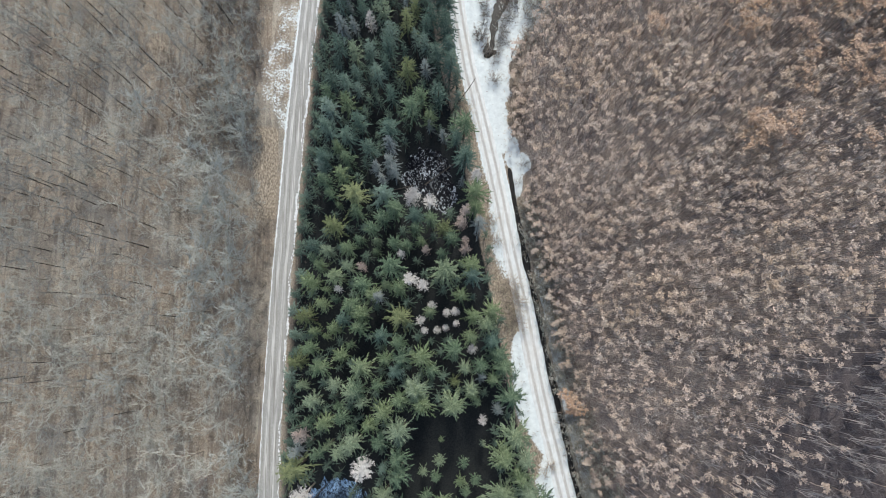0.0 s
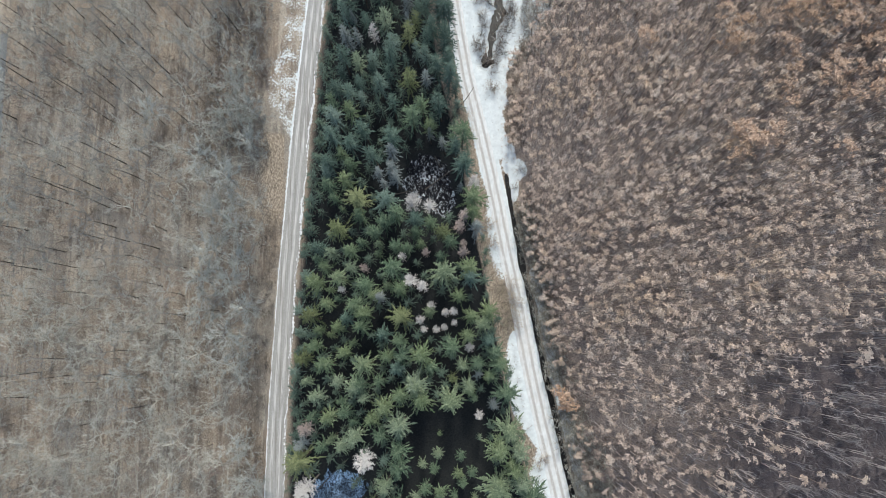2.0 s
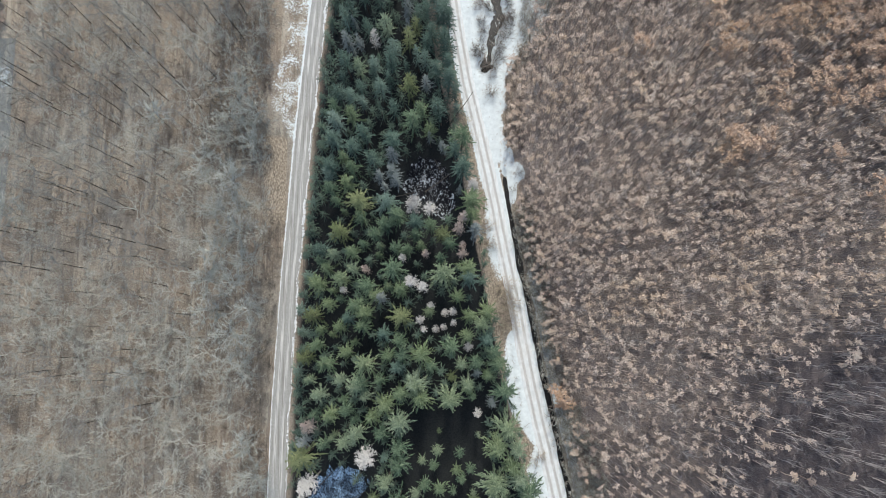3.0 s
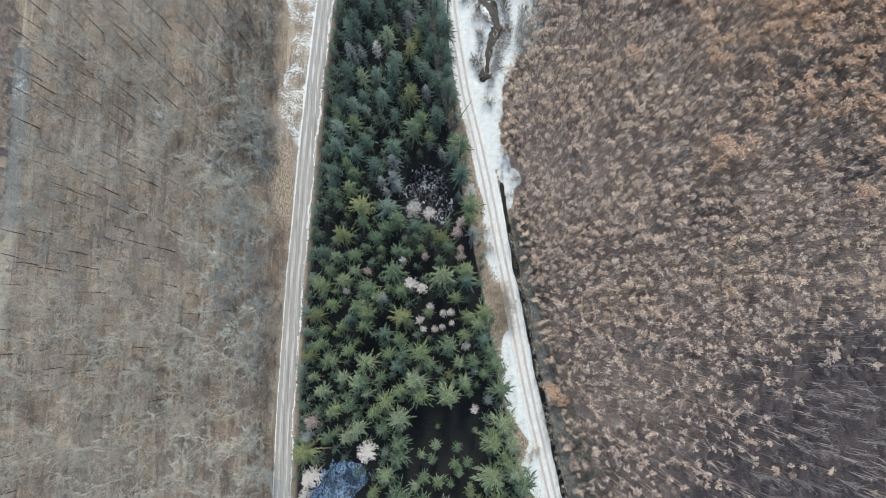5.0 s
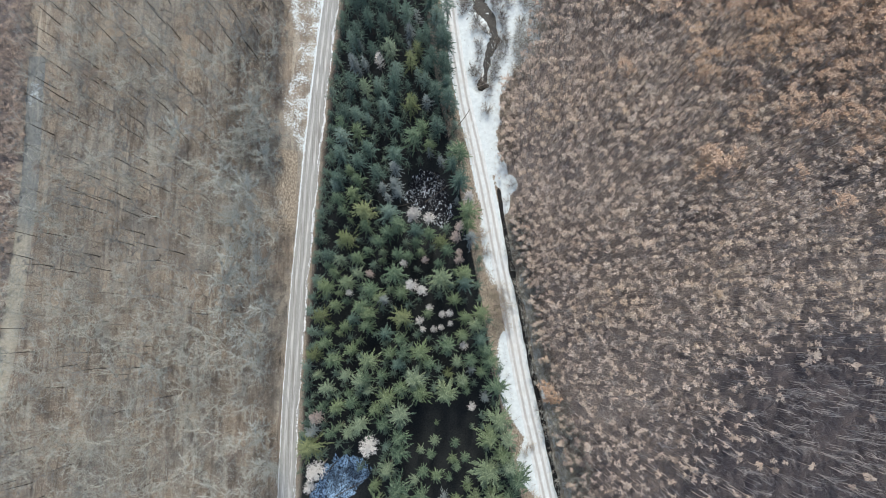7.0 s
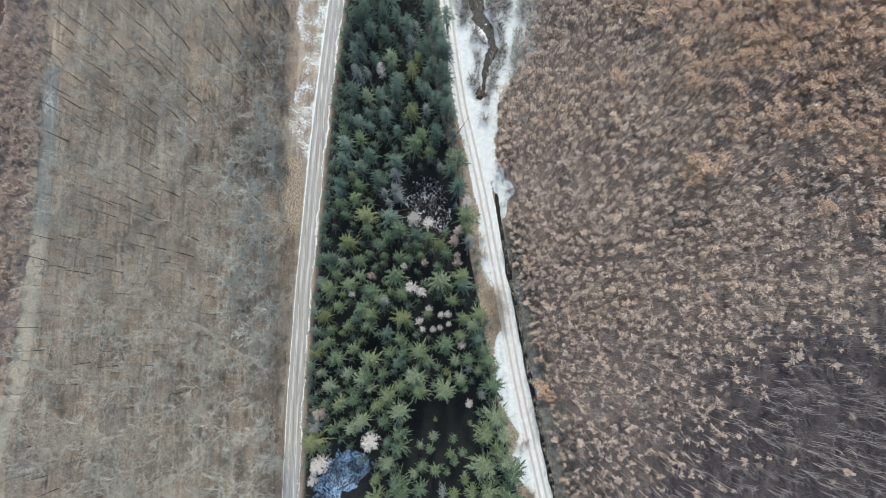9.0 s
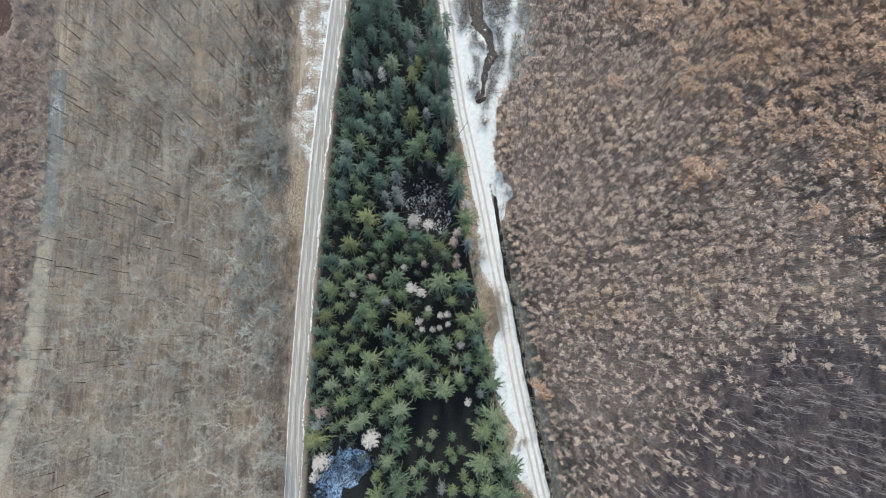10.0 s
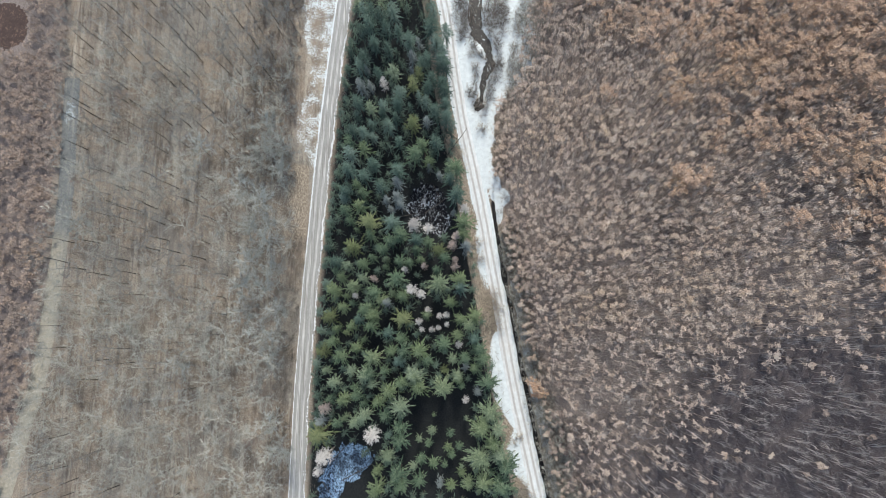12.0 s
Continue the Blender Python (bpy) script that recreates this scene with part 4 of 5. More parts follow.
GREEN_4 = [
    (-3.9, 14.0, 3.4), (-2.0, 20.8, 2.5), (2.4, 14.5, 2.8), (2.7, 12.3, 2.5), (-33.1, 11.8, 2.8), (-30.1, 10.0, 1.2),
    (-21.8, 11.1, 2.8), (-19.9, 8.9, 2.2), (-13.6, 9.6, 2.8), (-16.8, 11.1, 1.6), (-27.8, 7.9, 1.6), (-23.4, 6.5, 3.1),
    (-30.2, 6.8, 2.2), (-21.6, 4.2, 2.8), (-26.0, 3.2, 2.2), (-22.2, 1.7, 2.5), (-32.5, 1.1, 1.6), (-28.3, 1.2, 2.2),
    (-30.3, -0.6, 1.2), (-7.3, 4.4, 1.9), (-0.1, 8.3, 2.2), (2.2, 3.9, 2.5), (6.3, 5.0, 2.5), (5.3, 2.4, 2.8),
    (-17.7, -0.5, 2.2), (-14.0, -1.7, 2.5), (-9.3, -4.7, 3.7), (1.7, -0.3, 2.2), (-1.8, -3.1, 2.8), (-24.8, -1.6, 1.2),
    (-26.3, -4.6, 2.2), (-33.3, -2.9, 2.5),
]
GREEN_5 = [
    (-30.2, -7.1, 2.8), (-21.1, -6.8, 3.1), (-17.1, -5.1, 2.2), (-13.4, -4.7, 2.5), (-13.9, -8.2, 2.5), (-6.3, -7.7, 2.2),
    (-0.0, -7.1, 2.2), (3.8, -6.6, 2.5), (7.8, -4.5, 3.1), (8.8, -7.0, 2.8), (-27.9, -10.7, 2.2), (-35.0, -10.8, 1.9),
    (-22.7, -11.7, 3.1), (-10.4, -11.1, 3.4), (-18.4, -10.4, 1.9), (1.3, -11.5, 2.5), (6.8, -9.6, 2.2), (6.3, -1.6, 2.5),
    (-32.4, -13.7, 2.4), (-23.1, -12.4, 3.1), (-22.0, -14.8, 2.1), (-27.3, -15.2, 1.7), (-16.8, -16.2, 3.1), (-13.8, -13.1, 3.1),
    (-9.3, -12.0, 3.1), (-9.0, -15.0, 3.1), (-2.3, -14.6, 3.5), (1.8, -12.6, 2.1), (3.0, -14.4, 1.4), (9.9, -13.7, 3.1),
    (-33.3, -18.3, 2.1), (-29.8, -18.0, 2.8),
]
GREEN_6 = [
    (-25.8, -17.4, 2.8), (-24.3, -19.4, 1.7), (-13.4, -19.9, 3.1), (-18.3, -22.3, 2.4), (-20.5, -19.2, 2.1), (-23.4, -22.5, 2.8),
    (-31.2, -25.0, 2.4), (-26.7, -24.6, 2.4), (-29.3, -23.2, 1.4), (-14.2, -25.7, 2.8), (-13.8, -28.6, 3.1), (-17.6, -27.8, 1.7),
    (-16.9, -33.1, 2.4), (-20.2, -37.7, 1.7), (-14.2, -37.6, 3.5), (-13.3, -39.8, 2.8), (-19.6, -41.4, 3.5), (10.8, -21.0, 3.8),
    (8.3, -25.8, 4.2), (12.4, -26.1, 2.8), (8.0, -32.5, 4.2), (12.9, -31.9, 3.5), (14.6, -35.0, 3.5), (8.6, -39.6, 3.5),
    (13.4, -40.0, 4.2), (10.6, -37.6, 1.4), (11.3, -29.8, 2.8),
]
BLUISH_1 = [
    (-10.3, 85.4, 1.6), (-12.3, 80.7, 2.2), (-12.5, 77.1, 1.2), (-27.4, 72.0, 2.2), (-25.5, 77.5, 1.2), (-24.1, 72.2, 1.6),
    (-25.9, 70.6, 1.2), (-7.8, 61.0, 1.9), (-15.9, 42.6, 2.2), (-15.8, 38.7, 2.5), (-19.2, 37.8, 1.7), (-17.9, 35.1, 1.4),
    (-14.8, 36.2, 2.2), (3.7, 24.1, 2.2), (-3.4, 44.8, 1.6), (-6.9, 47.5, 1.2), (0.4, 34.2, 1.1), (-18.0, 8.2, 1.9),
    (3.8, -9.2, 1.6), (7.0, -16.2, 1.7), (-35.9, -24.6, 2.1), (-3.0, -40.6, 1.7),
]
YELLOWISH_1 = [
    (-10.1, 75.7, 1.9), (-12.1, 71.8, 2.5), (-11.8, 60.1, 2.8), (-23.3, 31.0, 3.7), (-3.6, 23.4, 2.5), (-27.8, 23.6, 3.1),
    (-33.9, 3.6, 2.8), (-13.4, 3.8, 3.1), (-35.6, -5.5, 2.5), (-1.8, -9.8, 1.6), (-35.8, -27.8, 3.8),
]
PALE_1 = [
    (-20.5, 72.2, 1.6), (-11.2, 30.2, 2.5), (-6.6, 29.5, 1.9), (3.6, 34.3, 1.9), (-13.1, 17.5, 1.2), (-27.2, 10.1, 1.1),
    (-10.8, 12.3, 2.0), (-8.2, 10.6, 1.7), (-6.4, 6.5, 1.2), (-9.2, 2.9, 1.4), (-8.5, 1.1, 1.1), (-3.3, 4.5, 1.2),
    (-1.5, 5.0, 1.2), (-1.7, 2.4, 1.0), (-5.7, 0.9, 1.1), (-3.9, 0.9, 1.0), (2.2, -3.4, 1.4), (4.1, -18.1, 1.3),
    (-33.7, -32.9, 2.8), (-36.3, -37.6, 1.7), (-21.0, -28.2, 2.9),
]
PINKISH_1 = [
    (1.0, 26.4, 1.7), (-0.3, 24.2, 1.7), (-22.0, 14.8, 1.2), (-7.9, 18.6, 1.2), (0.8, 18.5, 1.6), (1.0, 21.0, 1.2),
    (-34.9, -21.3, 2.1),
]
YOUNG_1 = [
    (-8.2, -34.7, 2.1), (-5.2, -26.9, 1.7), (-9.0, -29.6, 1.4), (-6.1, -30.5, 1.7), (-0.1, -27.6, 1.7), (-0.9, -31.5, 1.7),
    (2.2, -30.9, 1.7), (0.2, -33.7, 1.7), (-5.1, -35.8, 2.1), (-10.2, -36.6, 1.7), (-1.8, -36.4, 1.3), (3.1, -38.0, 1.7),
    (2.8, -37.0, 1.0), (-8.6, -40.3, 2.8), (4.8, -40.9, 2.8), (0.3, -41.6, 2.1), (4.2, -23.7, 1.0), (-5.1, -23.0, 0.8),
]


rng = np.random.default_rng(3)
spruces = kit("spruce_tree", [spruce_geo(100 + k) for k in range(5)], bark_spruce, needles_green,
              "dark green spruce with tiers of drooping boughs", "tree", "spruces of the strip")
cool_spruces = kit("spruce_tree", [spruce_geo(120 + k, spread=10.5) for k in range(4)], bark_spruce, needles_cool,
                   "deep bluish-green spruce with dense drooping boughs", "tree", "spruces of the strip")
yellow_spruces = kit("spruce_tree", [spruce_geo(140 + k) for k in range(3)], bark_spruce, needles_yellow,
                     "yellowish-green spruce with light tips", "tree", "spruces of the strip")
blue_spruces = kit("spruce_tree", [spruce_geo(160 + k, wide=2.1, spread=9.0) for k in range(3)], bark_spruce, needles_blue,
                   "slender blue-grey spruce thin of needles", "tree", "spruces of the strip")
pale_trees = kit("dead_spruce", [tuft_geo(180 + k) for k in range(4)], bark_grey, twigs_pale,
                 "bare whitish conifer with a fluffy narrow crown", "tree", "pale trees among the spruces")
pink_trees = kit("dead_spruce", [tuft_geo(190 + k) for k in range(3)], bark_grey, twigs_pink,
                 "pinkish-brown dying conifer with dry twigs", "tree", "pale trees among the spruces")

for stand in (GREEN_1, GREEN_2, GREEN_3, GREEN_4, GREEN_5, GREEN_6):
    for x, y, r in stand:
        kind = cool_spruces if rng.random() < soft(y, 15, 70) * 0.88 + 0.06 else spruces
        plant(kind, rng, x, y, rng.uniform(0.85, 1.1) * r / 2.3, min(16.8, 8.2 + 3.0 * r) / 15.0)
for x, y, r in YELLOWISH_1:
    plant(yellow_spruces, rng, x, y, r / 2.3, min(16.8, 8.2 + 3.0 * r) / 15.0)
for x, y, r in BLUISH_1:
    plant(blue_spruces, rng, x, y, r / 2.0, min(16.8, 8.2 + 3.0 * r) / 15.0)
for x, y, r in YOUNG_1:
    plant(spruces, rng, x, y, r / 2.5, (4.6 + 2.2 * r) / 15.0, "young dark green spruce in a shaded gap")
for x, y, r in PALE_1:
    plant(pale_trees, rng, x, y, r / 1.65, min(16.8, 8.2 + 3.0 * r) / 13.0)
for x, y, r in PINKISH_1:
    plant(pink_trees, rng, x, y, r / 1.65, min(16.8, 8.2 + 3.0 * r) / 13.0)

# low spruces along the western edge of the strip
low_spruces = kit("spruce_tree", [spruce_geo(170 + k, tall=9.0, wide=2.2, whorls=8, spread=8.5) for k in range(3)], bark_spruce, needles_cool,
                  "low dark spruce at the edge of the strip", "tree", "spruces of the strip")
y = -27.0
while y < 104:
    plant(low_spruces, rng, float(along(ROAD_WEST, y)) + rng.uniform(4.6, 6.2), y, rng.uniform(0.8, 1.1), rng.uniform(0.7, 1.1))
    y += rng.uniform(3.4, 5.6)
y = 56.0
while y < 114:
    plant(low_spruces, rng, float(along(ROAD_EAST, y)) - rng.uniform(3.6, 5.2), y, rng.uniform(0.75, 1.0), rng.uniform(0.8, 1.2))
    y += rng.uniform(2.6, 4.2)

# an understorey of lower spruces wherever the listed ones leave room
listed = [p for stand in (GREEN_1, GREEN_2, GREEN_3, GREEN_4, GREEN_5, GREEN_6, YELLOWISH_1, BLUISH_1, YOUNG_1, PALE_1, PINKISH_1) for p in stand]
pools = (np.mean(POND_NORTH, axis=0), np.mean(POND_SOUTH, axis=0))


def room(x, y):
    if not along(ROAD_WEST, y) + 5.0 < x < along(ROAD_EAST, y) - 5.0 or min(math.hypot(x - p[0], y - p[1]) for p in listed) < 2.2:
        return False
    if min(math.hypot(x - p[0], y - p[1]) for p in pools) < 9.5 or (-13 < x < 6 and -44 < y < -14):
        return False
    return True


mass("spruce_understorey", [spruce_geo(175 + k, tall=8.5, wide=2.1, whorls=7, stations=3, spread=7.5) for k in range(4)], [bark_spruce, needles_shade],
     [(x, y, rng.uniform(0.6, 1.0), rng.uniform(0.85, 1.4)) for x, y in scattered(rng, -46, 24, -48, 112, 2.9, room)],
     "low shaded spruces between the taller ones", "trees", 30)

# the strip goes on to the north and the south
beyond = scattered(rng, -50, 40, 98, 118, 3.9, lambda x, y: along(ROAD_WEST, y) + 6 < x < along(ROAD_EAST, y) - 4)
beyond += scattered(rng, -50, 40, -62, -50, 4.6, lambda x, y: along(ROAD_WEST, y) + 6 < x < along(ROAD_EAST, y) - 4)
mass("spruce_wood", [spruce_geo(150, whorls=8, stations=3, spread=8.0), spruce_geo(151, whorls=8, stations=3, spread=8.0)], [bark_spruce, needles_green], [(x, y, rng.uniform(0.85, 1.15), rng.uniform(0.75, 1.08)) for x, y in beyond],
     "dense dark spruces farther along the strip", "trees", 31)

# ---- the bare wood to the west ----
rng = np.random.default_rng(8)


def west_wood(x, y):
    return x < along(ROAD_WEST, y) - np.interp(y, [-80, 25, 45, 55, 75, 140], [3.6, 5.0, 9.0, 11.0, 12.0, 15.0]) and x > along(FAR_PATH, y) + 2.9


west = scattered(rng, -124, -44, -62, 122, 4.7, west_wood)
west.sort(key=lambda p: math.hypot(p[0] + 75, p[1] - 22))
lichen_trees = kit("bare_tree", [bare_geo(200 + k, 14.0, 12, 1.25, 0.35, 0.13, 6) for k in range(6)], bark_grey, bark_lichen,
                   "leafless tree with pale lichen-grey branches", "tree", "bare trees of the western wood")
dark_trees = kit("bare_tree", [bare_geo(220 + k, 18.0, 9, 0.85, 0.45, 0.145, 5) for k in range(7)], bark_dark, bark_ash,
                 "tall leafless tree with a dark thin trunk", "tree", "bare trees of the western wood")


def lichen_share(x, y):
    edge = 1 - soft(along(ROAD_WEST, y) - x, 15, 30)
    return 0.40 + 0.45 * edge + 0.35 * float(soft(-y, -30, 5))


GREAT = [(-54.8, 11.9), (-59.1, 5.8), (-50.6, 5.8), (-54.2, -0.1), (-51.1, 46.5), (-55.9, 54.5), (-55.9, 37.5), (-53.1, 24.9), (-49.7, -24.2), (-77.0, -9.2), (-58.7, 19.8), (-46.6, -32.8), (-75.3, 53.6), (-110.1, 29.6), (-61.1, 41.9), (-53.6, 31.0), (-52.0, 17.8), (-57.4, 29.0), (-52.4, -6.4), (-50.2, 54.0), (-55.0, 62.0), (-61.0, 12.6)]
great_trees = kit("bare_tree", [bare_geo(240 + k, 13.5, 19, 1.4, 0.3, 0.17, 10, 0.050) for k in range(4)], bark_grey, bark_silver,
                  "spreading leafless tree silvered with lichen", "tree", "bare trees of the western wood")
for x, y in GREAT:
    plant(great_trees, rng, x, y, rng.uniform(0.8, 1.05), rng.uniform(0.85, 1.05))
west = [p for p in west if min(math.hypot(p[0] - q[0], p[1] - q[1]) for q in GREAT) > 3.5]
for x, y in west[:270]:
    if rng.random() < lichen_share(x, y):
        plant(lichen_trees, rng, x, y, rng.uniform(0.85, 1.2), rng.uniform(0.75, 1.05))
    else:
        plant(dark_trees, rng, x, y, rng.uniform(0.8, 1.2), rng.uniform(0.85, 1.15))
mass("bare_wood", [bare_geo(230 + k, 18.0, 8, 0.85, 0.45, 0.13, 4) for k in range(3)], [bark_dark, bark_ash],
     [(x, y, rng.uniform(0.8, 1.2), rng.uniform(0.85, 1.1)) for x, y in west[270:]], "leafless trees farther off in the western wood", "trees", 32)


def brush(name, geos, material, places, label, seed):
    """Undergrowth as one object."""
    r = np.random.default_rng(seed)
    packs = [g.arrays() for g in geos]
    points, faces, count = [], [], 0
    for x, y, size in places:
        p, f, _ = packs[int(r.integers(len(packs)))]
        a = r.uniform(0, 6.283)
        c, d = math.cos(a) * size, math.sin(a) * size
        points.append(np.stack([p[:, 0] * c - p[:, 1] * d + x, p[:, 0] * d + p[:, 1] * c + y, p[:, 2] * size + float(height(x, y))], 1))
        faces.append(f + count)
        count += len(p)
    faces = np.concatenate(faces)
    return tagged(new(name, mesh_of(name, np.concatenate(points), faces, np.zeros(len(faces)), [material])), label, "undergrowth", kind="stuff")


shrubs = [shrub_geo(300 + k) for k in range(4)]
saplings = [sapling_geo(310 + k) for k in range(5)]
spots = scattered(rng, -124, -44, -58, 114, 1.9, lambda x, y: x < along(ROAD_WEST, y) - np.interp(y, [-80, 22, 30, 48, 56, 140], [3.2, 3.4, 8.0, 8.0, 10.0, 13.0]) and away(FAR_PATH, x, y) > 2.5)
heaps = {"grey": [], "pale": [], "brown": []}
for x, y in spots:
    patch = noise.noise(Vector((x * 0.05, y * 0.05, 9.0)))
    pick = rng.random() + 0.5 * patch - 0.25 * (along(ROAD_WEST, y) - x < 22)
    heaps["pale" if pick < 0.25 else "grey" if pick < 0.65 else "brown"].append((x, y, rng.uniform(0.4, 0.9)))
margin = scattered(rng, -80, -44, 44, 114, 1.3, lambda x, y: np.interp(y, [44, 56, 75, 114], [7.0, 10.0, 11.0, 13.5]) < along(ROAD_WEST, y) - x < 26 and rng.random() < 0.9)
brush("undergrowth", shrubs, bark_brown, [(x, y, rng.uniform(0.7, 1.4)) for x, y in margin[::3]], "dense brown brush at the margin of the bare wood", 36)
brush("undergrowth", shrubs, bark_ash, [(x, y, rng.uniform(0.7, 1.5)) for x, y in margin[1::3]], "dense ash-grey brush at the margin of the bare wood", 37)
brush("undergrowth", saplings, bark_grey, heaps["grey"], "thin grey leafless shrubs under the bare trees", 33)
brush("undergrowth", saplings, bark_lichen, heaps["pale"], "pale lichen-covered saplings under the bare trees", 34)
brush("undergrowth", shrubs, bark_brown, heaps["brown"], "brown leafless brushwood under the bare trees", 35)

# a few trees of the western wood keep their leaves
brown_oaks = kit("oak_tree", [oak_geo(490 + k, 10.0, 2.4, 14, 14, 0.28, 0.62) for k in range(2)], bark_grey, leaves_heath,
                 "round oak with dull brown dry leaves", "tree", "leafy trees in the bare wood")
for x, y, size in ((-99.0, 69.3, 1.15), (-51.7, 83.0, 0.9), (-55.6, -30.1, 1.0), (-61.4, -27.0, 0.8), (-88.0, 76.0, 0.7), (-107.0, 80.0, 0.8), (-92.0, 84.0, 0.6), (-104.0, 52.0, 0.6), (-112.0, 44.0, 0.8), (-83.0, 34.0, 0.5), (-70.0, 88.0, 0.6), (-110.0, -12.0, 0.7), (-90.0, -34.0, 0.6), (-73.0, -30.0, 0.6), (-66.0, 60.0, 0.5)):
    plant(brown_oaks, rng, x, y, size, rng.uniform(0.9, 1.05))

# ---- the leafy oak wood on the eastern slope ----
rng = np.random.default_rng(12)


def east_wood(x, y):
    return x > foot(y) + 0.9 * float(soft(-y, -24, -14)) - (1.2 if y < 41 else 0.8 if y < 68 else -4.0 - 4.0 * float(soft(y, 72, 92))) and math.hypot(x - 24.6, y + 15.4) > 3.6 and math.hypot((x - 14.0) / 2.9, (y - 40.6) / 6.6) > 1


def bare_part(x, y):
    """Where the thicket has dropped its leaves."""
    south = soft(x - 0.6 * y, 38, 90) * (0.38 + 0.62 * soft(-y, -16, 10))
    north = 0.55 * soft(y, 70, 92) * soft(x, 40, 52) * (1 - soft(x, 70, 85))
    return max(float(south), float(north))


east = scattered(rng, 10, 126, -60, 120, 1.95, east_wood)
east.sort(key=lambda p: math.hypot(p[0] - 45, p[1] - 20))
tan_oaks = kit("oak_tree", [oak_geo(400 + k, clumps=7, leaves=13) for k in range(5)], bark_haze, leaves_tan,
               "young oak with dry pale tan leaves", "tree", "leafy trees on the slope")
grey_oaks = kit("oak_tree", [oak_geo(410 + k, leaves=12) for k in range(4)], bark_haze, leaves_grey,
                "young oak with thin greyish-brown leaves", "tree", "leafy trees on the slope")
rust_oaks = kit("oak_tree", [oak_geo(420 + k, 12.5, 2.0, 13, 20, 0.32, 0.60, 10) for k in range(4)], bark_haze, leaves_rust,
                "oak with dense rust-brown leaves", "tree", "leafy trees on the slope")
orange_oaks = kit("oak_tree", [oak_geo(430, 4.5, 1.6, 12, 16, 0.30, 0.55)], bark_grey, leaves_orange,
                  "low bush with bright orange-brown leaves beside the road", "bush", "leafy trees on the slope")
groups = {"tan": [], "grey": [], "rust": [], "dull": [], "pole": []}
for n, (x, y) in enumerate(east):
    patch = noise.noise(Vector((x * 0.045, y * 0.045, 3.0)))
    glade = 0.9 * float(soft(noise.noise(Vector((x * 0.06, y * 0.06, 7.0))), 0.05, 0.35)) + 0.8 * float(soft(noise.noise(Vector((x * 0.17, y * 0.17, 17.0))), 0.05, 0.40)) + 0.6 * float(soft(-y, -8, 30))
    if rng.random() < max(bare_part(x, y) * 0.93, 0.42 * glade):
        if rng.random() < 0.9 * bare_part(x, y) * float(soft(noise.noise(Vector((x * 0.16, y * 0.16, 21.0))), -0.60, 0.15)):
            groups["pole"].append((x, y, rng.uniform(0.8, 1.2), rng.uniform(0.75, 1.05)))
        continue
    if rng.random() < 0.92 * soft(x + 0.9 * y + 14 * patch, 108, 142):
        which = "rust"
    else:
        if rng.random() < 0.70 * float(soft(-y, -14, 18)):
            groups["dull"].append((x, y, rng.uniform(0.6, 1.2), rng.uniform(0.7, 1.05) * (1 - 0.4 * bare_part(x, y))))
            continue
        which = "tan" if rng.random() < 0.55 + 0.6 * patch - 0.28 * float(soft(-y, -20, 5)) else "grey"
    edge = float(soft(x - foot(y), -2, 8))
    across = min(1.5, (0.85 if which == "rust" else 0.62) * math.exp(abs(rng.normal(0, 0.22 if which == "rust" else 0.42))))
    up = rng.uniform(0.72, 1.12) * (0.45 + 0.55 * edge) * (1 - 0.45 * bare_part(x, y))
    if n < 300:
        plant({"tan": tan_oaks, "grey": grey_oaks, "rust": rust_oaks}[which], rng, x, y, across, up)
    else:
        groups[which].append((x, y, across, up))
mass("oak_wood", [oak_geo(440 + k) for k in range(4)], [bark_haze, leaves_tan], groups["tan"], "dense young oaks with dry pale tan leaves", "trees", 41)
mass("oak_wood", [oak_geo(450 + k, clumps=5) for k in range(4)], [bark_haze, leaves_grey], groups["grey"], "dense young oaks with greyish-brown leaves", "trees", 42)
mass("oak_wood", [oak_geo(460 + k, 12.5, 1.9, 10, 15, 0.34, 0.58, 8) for k in range(4)], [bark_haze, leaves_rust], groups["rust"], "oaks with dense rust-brown leaves on the slope", "trees", 43)
mass("oak_wood", [oak_geo(465 + k, 10.0, clumps=5, leaves=9) for k in range(4)], [bark_brown, leaves_russet], groups["dull"], "young oaks with dull reddish-brown leaves", "trees", 50)
mass("pole_wood", [pole_geo(470 + k) for k in range(5)], [bark_pale, bark_stem], groups["pole"], "thicket of thin pale leafless stems", "trees", 44)
for x, y, size in ((23.2, -13.4, 1.15), (24.6, -15.2, 1.3), (26.2, -17.4, 1.0), (23.9, -16.6, 0.9)):
    plant(orange_oaks, rng, x, y, size, size)
for x, y, size in ((61.2, 40.0, 1.5), (63.8, 38.2, 1.3), (59.0, 41.6, 1.3), (58.6, 37.8, 1.2), (64.6, 41.4, 1.1), (58.2, 62.5, 1.3), (60.8, 61.4, 1.2), (84.8, 28.2, 1.3), (42.0, 65.2, 1.2), (77.1, 36.2, 1.1)):
    plant(rust_oaks, rng, x, y, size, 1.05)
snow_gap = lambda x, y: math.hypot((x - 14.0) / 2.9, (y - 40.6) / 6.6) > 1
spots = scattered(rng, 8, 124, -58, 118, 1.8, lambda x, y: x > foot(y) - 0.5 and snow_gap(x, y))
hazes = [haze_geo(320 + k) for k in range(6)]
heaps = {"grey": [], "brown": [], "dark": []}
for x, y in spots:
    bare = bare_part(x, y)
    if rng.random() < 0.72 + 0.28 * bare:
        heaps["dark" if rng.random() < 0.90 * bare + 0.35 * float(soft(-y, -5, 35)) else "grey" if rng.random() < 0.5 else "brown"].append((x, y, rng.uniform(0.78, 1.08) * (0.45 + 0.55 * float(soft(x - foot(y), -2, 8))) * (1 - 0.35 * bare)))
